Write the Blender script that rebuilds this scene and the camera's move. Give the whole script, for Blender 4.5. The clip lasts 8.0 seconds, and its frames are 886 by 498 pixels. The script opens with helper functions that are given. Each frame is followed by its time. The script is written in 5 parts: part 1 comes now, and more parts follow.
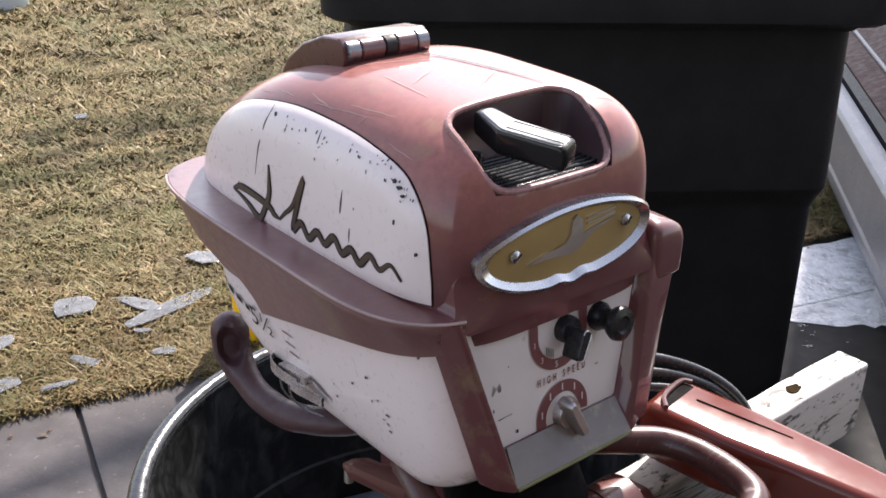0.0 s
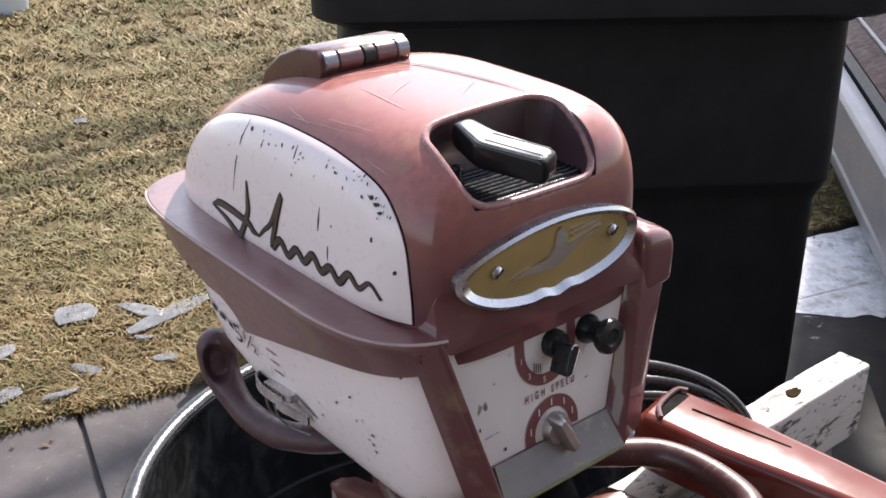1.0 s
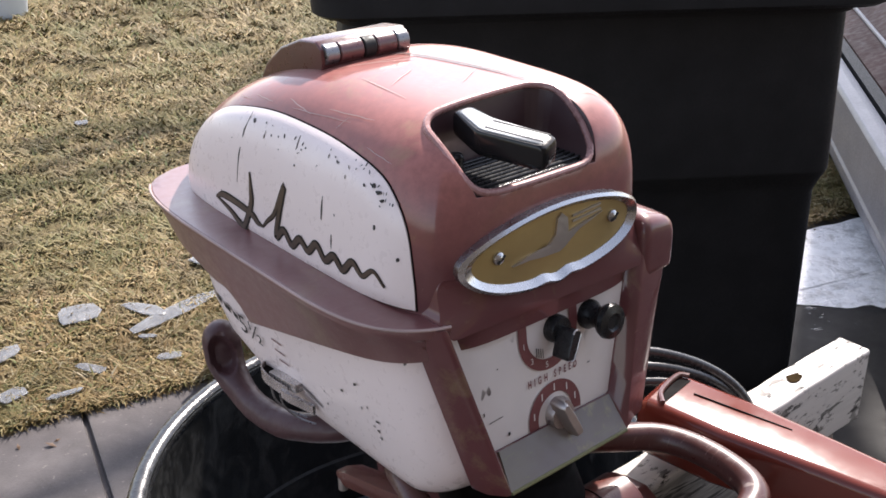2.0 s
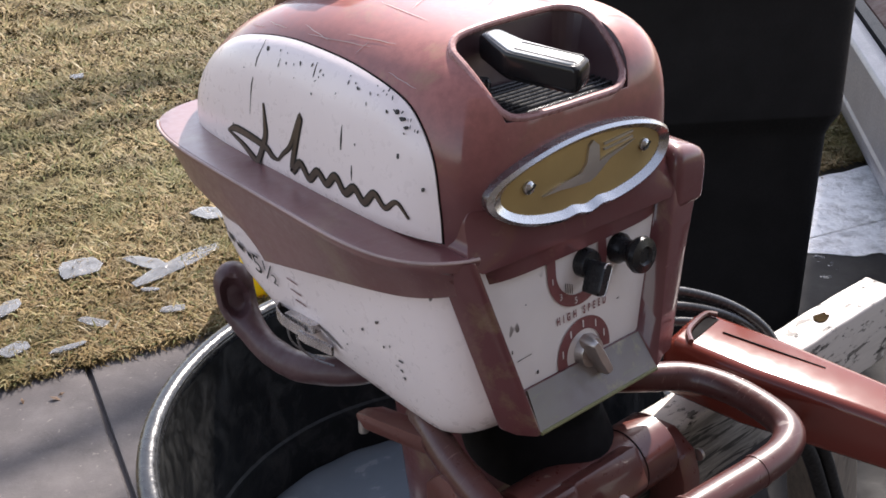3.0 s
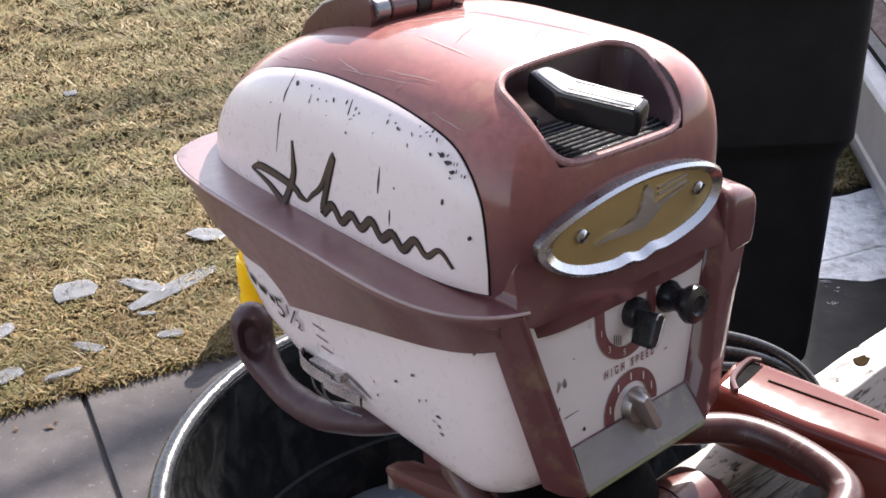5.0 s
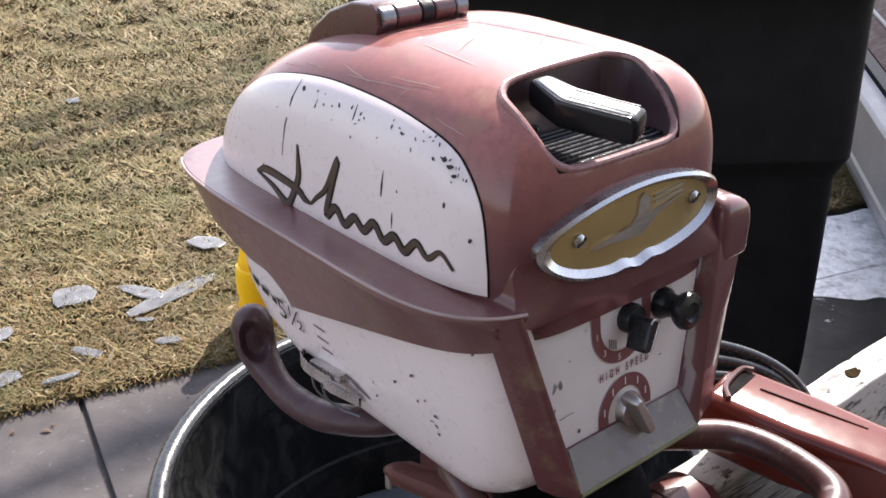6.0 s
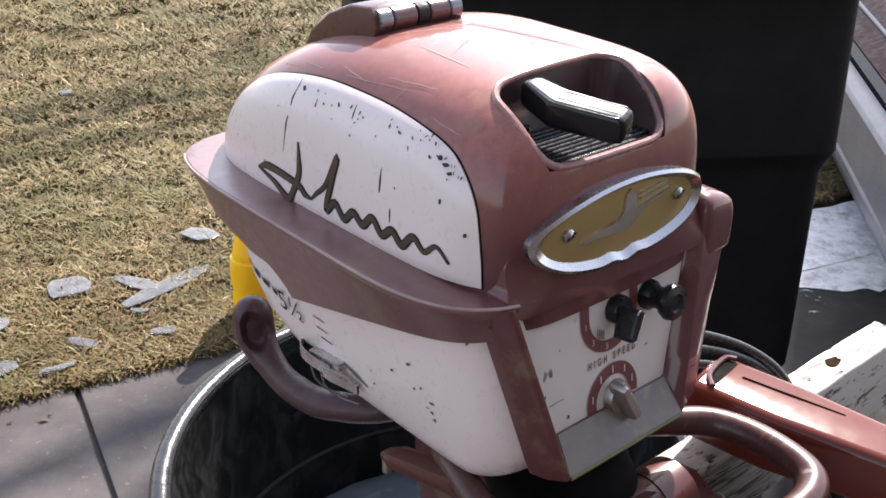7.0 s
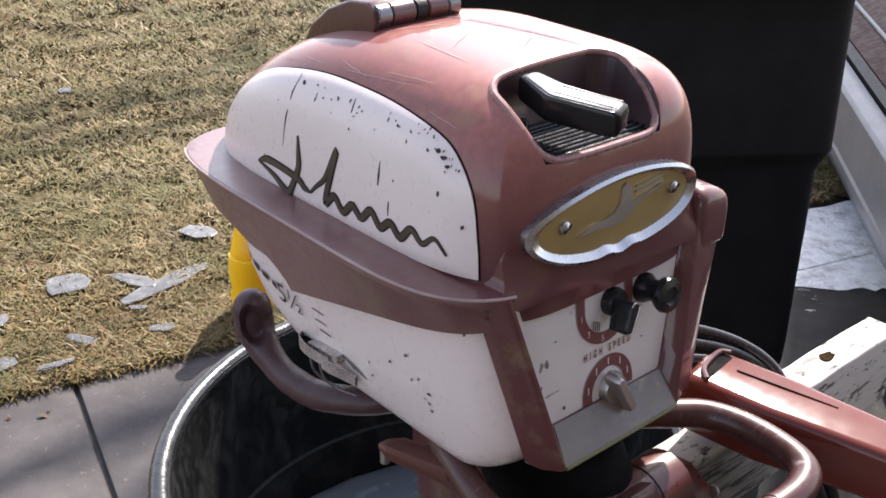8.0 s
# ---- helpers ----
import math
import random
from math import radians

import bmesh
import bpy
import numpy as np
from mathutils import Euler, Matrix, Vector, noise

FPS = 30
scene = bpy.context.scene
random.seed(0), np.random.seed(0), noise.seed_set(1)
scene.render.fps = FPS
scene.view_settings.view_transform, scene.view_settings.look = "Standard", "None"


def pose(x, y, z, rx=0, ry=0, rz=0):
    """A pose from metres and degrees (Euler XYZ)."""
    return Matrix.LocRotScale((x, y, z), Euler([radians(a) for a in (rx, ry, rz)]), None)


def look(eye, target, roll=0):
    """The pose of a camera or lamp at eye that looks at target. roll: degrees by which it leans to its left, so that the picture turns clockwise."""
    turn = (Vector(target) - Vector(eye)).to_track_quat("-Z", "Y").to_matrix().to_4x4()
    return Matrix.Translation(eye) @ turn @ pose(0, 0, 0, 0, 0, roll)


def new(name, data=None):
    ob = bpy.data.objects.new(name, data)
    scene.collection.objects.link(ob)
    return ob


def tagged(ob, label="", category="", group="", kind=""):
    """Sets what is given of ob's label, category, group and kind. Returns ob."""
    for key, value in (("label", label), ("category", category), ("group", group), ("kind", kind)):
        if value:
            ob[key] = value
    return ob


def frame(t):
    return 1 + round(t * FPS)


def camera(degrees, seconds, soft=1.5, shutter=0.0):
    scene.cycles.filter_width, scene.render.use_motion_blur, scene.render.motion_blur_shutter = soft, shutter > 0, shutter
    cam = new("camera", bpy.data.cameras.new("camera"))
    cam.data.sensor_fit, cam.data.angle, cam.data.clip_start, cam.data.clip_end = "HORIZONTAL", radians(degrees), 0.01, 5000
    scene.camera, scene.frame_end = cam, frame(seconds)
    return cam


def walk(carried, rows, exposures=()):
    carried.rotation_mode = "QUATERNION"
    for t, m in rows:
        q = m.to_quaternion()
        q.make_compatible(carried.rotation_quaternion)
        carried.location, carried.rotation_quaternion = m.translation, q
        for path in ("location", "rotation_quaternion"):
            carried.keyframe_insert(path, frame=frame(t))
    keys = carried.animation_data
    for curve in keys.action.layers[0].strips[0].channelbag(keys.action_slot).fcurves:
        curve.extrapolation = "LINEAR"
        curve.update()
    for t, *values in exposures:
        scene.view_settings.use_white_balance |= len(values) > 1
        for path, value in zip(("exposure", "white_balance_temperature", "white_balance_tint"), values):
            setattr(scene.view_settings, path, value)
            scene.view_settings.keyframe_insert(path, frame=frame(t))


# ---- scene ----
cam = camera(45.0, 8.0, soft=1.65)
PATH = [
    (0, (-0.012, -0.023, 1.336), (-0.004, 1.794, 0.5), 2.1),
    (0.5, (0.004, -0.001, 1.342), (-0.006, 1.81, 0.492), 1.0),
    (1, (0.008, 0.003, 1.343), (-0.001, 1.814, 0.494), 0.6),
    (2.5, (0.006, -0.013, 1.329), (-0.004, 1.796, 0.476), -0.4),
    (3, (-0.013, 0.013, 1.308), (-0.019, 1.788, 0.387), -0.5),
    (3.5, (-0.024, 0.029, 1.276), (-0.033, 1.757, 0.269), 0.2),
    (4, (-0.016, 0.055, 1.253), (-0.049, 1.742, 0.179), -0.3),
    (4.5, (-0.038, 0.064, 1.284), (-0.04, 1.807, 0.304), 0.0),
    (4.7, (-0.047, 0.066, 1.308), (-0.034, 1.838, 0.381), -0.2),
    (6, (-0.052, 0.046, 1.308), (-0.03, 1.846, 0.436), 1.1),
    (6.5, (-0.054, 0.035, 1.318), (-0.024, 1.83, 0.435), 1.1),
    (7, (-0.056, 0.018, 1.324), (-0.016, 1.81, 0.437), 1.4),
    (7.5, (-0.054, 0.012, 1.322), (-0.012, 1.804, 0.435), 1.6),
    (8, (-0.056, 0.007, 1.323), (-0.012, 1.799, 0.437), 1.6),
]
walk(cam, [(t, look(eye, target, roll)) for t, eye, target, roll in PATH], [(0, 1.53, 6550, 15), (2.5, 1.53, 6550, 15), (3.5, 1.43, 6550, 15), (4, 1.43, 6550, 15), (4.5, 1.66, 6550, 15), (6, 1.6, 6550, 15), (7, 1.55, 6550, 15), (8, 1.52, 6550, 15)])

# ---- light ----
SUN_AZ, SUN_EL = 21.0, 44.0
world = bpy.data.worlds.new("sky")
scene.world = world
world.use_nodes = True
wn = world.node_tree.nodes
sky = wn.new("ShaderNodeTexSky")
sky.sky_type = "NISHITA"
sky.sun_disc = False
sky.sun_elevation, sky.sun_rotation = radians(SUN_EL), radians(SUN_AZ)
haze = wn.new("ShaderNodeHueSaturation")
haze.inputs["Saturation"].default_value = 0.6
world.node_tree.links.new(sky.outputs["Color"], haze.inputs["Color"])
world.node_tree.links.new(haze.outputs["Color"], wn["Background"].inputs["Color"])
wn["Background"].inputs["Strength"].default_value = 0.125
sun = new("sun", bpy.data.lights.new("sun", "SUN"))
sun.data.energy, sun.data.angle, sun.data.color = 3.7, radians(0.5), (1.0, 0.95, 0.87)
sun.matrix_world = look((8, 12, 18), (8 - math.sin(radians(SUN_AZ)) * math.cos(radians(SUN_EL)),
                                      12 - math.cos(radians(SUN_AZ)) * math.cos(radians(SUN_EL)), 18 - math.sin(radians(SUN_EL))))


# ---- materials ----
def material(name, rough=0.5, metal=0.0, spec=0.5):
    m = bpy.data.materials.new(name)
    m.use_nodes = True
    b = m.node_tree.nodes["Principled BSDF"]
    b.inputs["Roughness"].default_value, b.inputs["Metallic"].default_value = rough, metal
    b.inputs["Specular IOR Level"].default_value = spec
    return m, m.node_tree.nodes, m.node_tree.links, b


def coords(n, l, scale=(1, 1, 1), kind="Object"):
    tc, mp = n.new("ShaderNodeTexCoord"), n.new("ShaderNodeMapping")
    mp.inputs["Scale"].default_value = scale
    l.new(tc.outputs[kind], mp.inputs["Vector"])
    return mp.outputs["Vector"]


def noisy(n, l, vec, scale, detail=4.0, rough=0.55, distort=0.0):
    t = n.new("ShaderNodeTexNoise")
    t.inputs["Scale"].default_value, t.inputs["Detail"].default_value = scale, detail
    t.inputs["Roughness"].default_value, t.inputs["Distortion"].default_value = rough, distort
    l.new(vec, t.inputs["Vector"])
    return t.outputs["Fac"]


def ramp(n, l, fac, stops):
    r = n.new("ShaderNodeValToRGB")
    while len(r.color_ramp.elements) < len(stops):
        r.color_ramp.elements.new(0.5)
    for e, (p, c) in zip(r.color_ramp.elements, stops):
        e.position, e.color = p, ((c, c, c, 1) if isinstance(c, (int, float)) else (*c, 1))
    l.new(fac, r.inputs["Fac"])
    return r.outputs["Color"]


def mixed(n, l, fac, a, b, blend="MIX"):
    m = n.new("ShaderNodeMix")
    m.data_type, m.blend_type = "RGBA", blend
    for socket, value in ((m.inputs[0], fac), (m.inputs[6], a), (m.inputs[7], b)):
        if isinstance(value, (int, float)):
            socket.default_value = value if socket == m.inputs[0] else (value, value, value, 1)
        elif isinstance(value, tuple):
            socket.default_value = (*value, 1)
        else:
            l.new(value, socket)
    return m.outputs[2]


def bumped(n, l, b, height, strength=0.3, distance=0.002):
    k = n.new("ShaderNodeBump")
    k.inputs["Strength"].default_value, k.inputs["Distance"].default_value = strength, distance
    l.new(height, k.inputs["Height"])
    l.new(k.outputs["Normal"], b.inputs["Normal"])


def worn_paint(name, base, dark, light, rough=0.35, metal=0.0, worn=0.62, chip=None, chip_at=0.75, coat=0.0, scale=1.0, moss=0.0, lit_top=None, spec=0.5):
    """Old enamel: cloudy fading, fine scratches, a few chips, uneven gloss."""
    m, n, l, b = material(name, rough, metal, spec)
    v = coords(n, l)
    big = noisy(n, l, v, 9 * scale, 5, 0.6)
    fine = noisy(n, l, v, 120 * scale, 4, 0.7)
    col = mixed(n, l, ramp(n, l, big, [(0.3, 0.0), (0.7, 1.0)]), dark, base)
    streak = noisy(n, l, coords(n, l, (14, 160, 40)), 3.0 * scale, 5, 0.7, 0.6)
    col = mixed(n, l, ramp(n, l, streak, [(worn, 0.0), (worn + 0.1, 0.75)]), col, light)
    if chip:
        spots = noisy(n, l, coords(n, l, (1, 1, 0.55)), 60 * scale, 2, 0.5)
        zone = noisy(n, l, v, 13 * scale, 2, 0.5)
        both = n.new("ShaderNodeMath")
        both.operation = "MULTIPLY"
        l.new(ramp(n, l, spots, [(chip_at - 0.02, 0.0), (chip_at, 1.0)]), both.inputs[0])
        l.new(ramp(n, l, zone, [(0.5, 0.0), (0.58, 1.0)]), both.inputs[1])
        col = mixed(n, l, both.outputs[0], col, chip)
    # Fading and the sunlit look of upper faces, coloured in by height.
    if lit_top:
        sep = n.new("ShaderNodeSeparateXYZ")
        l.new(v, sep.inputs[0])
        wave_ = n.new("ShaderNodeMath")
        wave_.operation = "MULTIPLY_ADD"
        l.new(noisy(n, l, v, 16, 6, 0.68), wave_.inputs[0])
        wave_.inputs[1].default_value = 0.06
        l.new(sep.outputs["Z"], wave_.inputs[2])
        col = mixed(n, l, ramp(n, l, wave_.outputs[0], [(0.385, 0.0), (0.46, 0.92)]), col, mixed(n, l, ramp(n, l, fine, [(0.35, 0.0), (0.65, 1.0)]), lit_top, tuple(c * 1.3 for c in lit_top)))
    if moss:
        patch = noisy(n, l, v, 15 * scale, 6, 0.72, 0.4)
        col = mixed(n, l, ramp(n, l, patch, [(0.56, 0.0), (0.68, moss)]), col, (0.3, 0.26, 0.12))
        haze_ = noisy(n, l, coords(n, l, (1, 1, 1.6)), 5 * scale, 4, 0.6)
        col = mixed(n, l, ramp(n, l, haze_, [(0.45, 0.0), (0.75, 0.3)]), col, (0.2, 0.105, 0.1))
    l.new(col, b.inputs["Base Color"])
    rr = ramp(n, l, fine, [(0.3, rough * 0.75), (0.7, min(1, rough * 1.4))])
    l.new(rr, b.inputs["Roughness"])
    b.inputs["Coat Weight"].default_value = coat
    b.inputs["Coat Roughness"].default_value = 0.09
    bumped(n, l, b, fine, 0.12, 0.0006)
    return m


def plain(name, color, rough=0.5, metal=0.0, vary=0.25, scale=40, bump=0.15, dist=0.001, spec=0.5):
    m, n, l, b = material(name, rough, metal, spec)
    v = coords(n, l)
    big, fine = noisy(n, l, v, scale * 0.2, 4), noisy(n, l, v, scale * 3, 4)
    lo, hi = tuple(c * (1 - vary) for c in color), tuple(min(1, c * (1 + vary)) for c in color)
    col = mixed(n, l, ramp(n, l, big, [(0.3, 0.0), (0.7, 1.0)]), lo, hi)
    l.new(mixed(n, l, ramp(n, l, fine, [(0.35, 0.0), (0.65, 0.35)]), col, color), b.inputs["Base Color"])
    l.new(ramp(n, l, fine, [(0.3, rough * 0.8), (0.7, min(1.0, rough * 1.25))]), b.inputs["Roughness"])
    bumped(n, l, b, fine, bump, dist)
    return m


MAROON = worn_paint("maroon_enamel", (0.125, 0.042, 0.043), (0.1, 0.034, 0.036), (0.25, 0.14, 0.118), 0.4, 0.0, 0.66, (0.28, 0.23, 0.12), 0.8, 0.7, moss=0.3, lit_top=(0.275, 0.102, 0.086), spec=0.14)
BAND = worn_paint("chalky_maroon_enamel", (0.16, 0.05, 0.049), (0.12, 0.038, 0.038), (0.27, 0.17, 0.15), 0.4, 0.0, 0.62, (0.28, 0.23, 0.12), 0.8, 0.75, moss=0.2, spec=0.3)
BAND.node_tree.nodes["Principled BSDF"].inputs["Coat IOR"].default_value = 2.1
BAND.node_tree.nodes["Principled BSDF"].inputs["Coat Roughness"].default_value = 0.36
RED_BROWN = worn_paint("red_brown_enamel", (0.12, 0.034, 0.026), (0.075, 0.024, 0.02), (0.22, 0.12, 0.09), 0.32, 0.0, 0.72, (0.2, 0.13, 0.1), 0.74, 0.35)
MAROON_DEEP = worn_paint("deep_maroon_enamel", (0.1, 0.031, 0.031), (0.065, 0.023, 0.024), (0.22, 0.13, 0.11), 0.3, 0.0, 0.66, (0.22, 0.17, 0.12), 0.78, 0.5)
GRIP_PAINT = worn_paint("dull_plum_enamel", (0.07, 0.027, 0.03), (0.046, 0.02, 0.024), (0.15, 0.095, 0.095), 0.52, 0.0, 0.66, (0.16, 0.12, 0.11), 0.78, 0.1)
# Darker enamel for the recess walls: their shade is put into the colour.
RECESS_SHADE = worn_paint("shaded_recess_enamel", (0.062, 0.03, 0.034), (0.045, 0.024, 0.028), (0.12, 0.08, 0.075), 0.42, 0.0, 0.68, None, 0.8, 0.2)
BAR = worn_paint("worn_dark_brown_bar", (0.08, 0.025, 0.021), (0.05, 0.018, 0.016), (0.2, 0.13, 0.11), 0.33, 0.0, 0.6, (0.2, 0.15, 0.13), 0.7, 0.1, spec=0.4)
TILLER = plain("smooth_red_brown_enamel", (0.12, 0.026, 0.018), 0.13, 0.0, 0.22, 18, 0.03, 0.0006, 0.35)
WHITE = worn_paint("cream_white_enamel", (0.785, 0.688, 0.67), (0.735, 0.635, 0.618), (0.7, 0.62, 0.61), 0.3, 0.0, 0.7, (0.09, 0.075, 0.07), 0.8, 0.3)
PANEL = worn_paint("panel_white", (0.68, 0.628, 0.6), (0.6, 0.55, 0.525), (0.42, 0.38, 0.35), 0.42, 0.0, 0.68, (0.1, 0.08, 0.07), 0.7)
CHIN = worn_paint("worn_grey_green_primer", (0.16, 0.14, 0.105), (0.125, 0.098, 0.1), (0.17, 0.17, 0.085), 0.45, 0.0, 0.6, None, 0.7, 0.2, 0.9, moss=0.8)
CHROME = plain("chrome", (0.43, 0.43, 0.44), 0.26, 1.0, 0.06, 60, 0.08)
DULL_CHROME = plain("tarnished_chrome", (0.2, 0.2, 0.21), 0.3, 0.9, 0.2, 80, 0.15)
STEEL = plain("dull_steel", (0.5, 0.47, 0.45), 0.38, 1.0, 0.25, 80, 0.2)
LATCH_SHADE = plain("latch_shade_tone", (0.12, 0.105, 0.105), 0.5, 0.0, 0.5, 60, 0.1)
LATCH = plain("pale_latch_metal", (0.46, 0.43, 0.42), 0.25, 0.75, 0.4, 160, 0.35)
GOLD = plain("gold_plate", (0.42, 0.3, 0.125), 0.36, 0.5, 0.22, 60, 0.1)
BLACK = plain("black_plastic", (0.012, 0.012, 0.013), 0.28, 0.0, 0.3, 60, 0.1, 0.001, 0.35)
RUBBER = plain("black_rubber", (0.014, 0.014, 0.015), 0.55, 0.0, 0.3, 80, 0.2, 0.001, 0.3)
DARK = plain("dark_gap", (0.007, 0.006, 0.006), 0.85, 0.0, 0.2, 20, 0.02, 0.001, 0.1)
SCRIPT = plain("dark_bronze_decal", (0.075, 0.05, 0.035), 0.42, 0.2, 0.35, 90, 0.1)
INK = plain("black_ink", (0.02, 0.018, 0.016), 0.6, 0.0, 0.3, 90, 0.05)
DIAL = plain("maroon_dial_print", (0.16, 0.05, 0.05), 0.5, 0.0, 0.3, 120, 0.08)
YELLOW = plain("yellow_plastic", (0.92, 0.56, 0.005), 0.35, 0.0, 0.06, 30, 0.1)
GLARE_GREY = plain("glare_grey_plastic", (0.32, 0.33, 0.34), 0.38, 0.0, 0.35, 160, 0.2, 0.001)
GRIP = plain("black_grip_plastic", (0.01, 0.01, 0.011), 0.17, 0.0, 0.3, 60, 0.12, 0.001, 0.3)
MOSSY = plain("yellow_green_wear", (0.15, 0.145, 0.06), 0.6, 0.0, 0.4, 120, 0.3)
SCREEN_BROWN = plain("dark_brown_screen", (0.05, 0.04, 0.034), 0.8, 0.0, 0.25, 8, 0.2, 0.004)
TAB = plain("worn_tab_metal", (0.24, 0.175, 0.155), 0.35, 0.4, 0.25, 90, 0.2)
HOSE = plain("glossy_black_hose", (0.03, 0.031, 0.033), 0.25, 0.0, 0.3, 80, 0.1)
yb_ = YELLOW.node_tree.nodes["Principled BSDF"]
yb_.inputs["Subsurface Weight"].default_value, yb_.inputs["Subsurface Scale"].default_value = 0.7, 0.06
yb_.inputs["Subsurface Radius"].default_value = (1.0, 0.7, 0.15)
CAN = plain("black_can_plastic", (0.018, 0.0185, 0.02), 0.25, 0.0, 0.5, 30, 0.4, 0.002, 0.6)
CART = plain("black_cart_plastic", (0.019, 0.0188, 0.0195), 0.55, 0.0, 0.2, 60, 0.3, 0.001, 0.12)
ALU = plain("brushed_aluminium", (0.15, 0.153, 0.178), 0.38, 0.12, 0.12, 50, 0.2)
DECK = plain("red_brown_deck", (0.05, 0.019, 0.015), 0.6, 0.0, 0.3, 14, 0.3, 0.002, 0.2)
GREY_PLASTIC = plain("pale_grey_plastic", (0.5, 0.54, 0.58), 0.4, 0.0, 0.1, 20, 0.1)


def scuffed_can():
    """Black plastic with pale scuffs, for the inside and rim of the can."""
    m, n, l, b = material("scuffed_black_plastic", 0.5, 0.0, 0.28)
    v = coords(n, l, (1, 1, 0.7))
    sc = noisy(n, l, v, 26, 7, 0.75, 0.8)
    col = mixed(n, l, ramp(n, l, sc, [(0.47, 0.0), (0.66, 0.85)]), (0.004, 0.0042, 0.0042), (0.028, 0.028, 0.027))
    l.new(col, b.inputs["Base Color"])
    l.new(ramp(n, l, sc, [(0.4, 0.42), (0.7, 0.7)]), b.inputs["Roughness"])
    bumped(n, l, b, noisy(n, l, coords(n, l), 90, 3), 0.3, 0.002)
    return m


def weathered_wood(name, base, dark, along=0, painted=False, fissured=0.9):
    m, n, l, b = material(name, 0.75)
    s = [46, 46, 46]
    s[along] = 4.5
    v = coords(n, l, tuple(s))
    grain = noisy(n, l, v, 4.5, 8, 0.72, 0.3)
    s2 = [62, 62, 62]
    s2[along] = 11.0
    crack = noisy(n, l, coords(n, l, tuple(s2)), 1.9, 6, 0.68, 0.5)
    col = mixed(n, l, ramp(n, l, grain, [(0.3, 0.0), (0.7, 1.0)]), dark, base)
    col = mixed(n, l, ramp(n, l, crack, [(0.58, 0.0), (0.64, 0.95 if fissured > 0.5 else 0.4)]), col, (0.02, 0.016, 0.012))
    vein = noisy(n, l, coords(n, l, tuple(c * 0.5 for c in s2)), 1.0, 4, 0.6, 0.7)
    col = mixed(n, l, ramp(n, l, vein, [(0.465, 0.0), (0.485, fissured), (0.515, fissured), (0.535, 0.0)]), col, (0.012, 0.01, 0.008))
    if painted:
        flake = noisy(n, l, coords(n, l, (10, 26, 26)), 3.0, 7, 0.7)
        sx = n.new("ShaderNodeSeparateXYZ")
        l.new(coords(n, l), sx.inputs[0])
        left_on = n.new("ShaderNodeMath")
        left_on.operation = "MULTIPLY"
        l.new(ramp(n, l, flake, [(0.42, 0.0), (0.45, 1.0)]), left_on.inputs[0])
        top_edge = n.new("ShaderNodeMath")
        top_edge.operation = "MULTIPLY"
        l.new(ramp(n, l, sx.outputs["X"], [(0.09, 0.0), (0.14, 1.0)]), top_edge.inputs[0])
        l.new(ramp(n, l, sx.outputs["Z"], [(0.078, 0.0), (0.086, 1.0)]), top_edge.inputs[1])
        either = n.new("ShaderNodeMath")
        either.operation = "MAXIMUM"
        l.new(top_edge.outputs[0], either.inputs[0])
        l.new(ramp(n, l, sx.outputs["X"], [(0.25, 0.0), (0.31, 0.8)]), either.inputs[1])
        l.new(either.outputs[0], left_on.inputs[1])
        col = mixed(n, l, left_on.outputs[0], col, (0.62, 0.58, 0.54))
    l.new(col, b.inputs["Base Color"])
    bumped(n, l, b, crack, -0.8, 0.006)
    return m


CAN_IN = scuffed_can()
# Edge wear plus the sun glint on the lip, as a pale colour.
WORN_GLINT = plain("worn_glint_edge", (0.3, 0.16, 0.15), 0.28, 0.1, 0.5, 60, 0.2)
SCRATCH = plain("bare_scratch", (0.36, 0.26, 0.24), 0.5, 0.0, 0.3, 100, 0.1)
WOOD_PAINT = weathered_wood("peeling_white_wood", (0.3, 0.28, 0.255), (0.075, 0.067, 0.058), 0, True)
POST = weathered_wood("pale_post_wood", (0.24, 0.2, 0.165), (0.14, 0.12, 0.1), 2, False, 0.1)


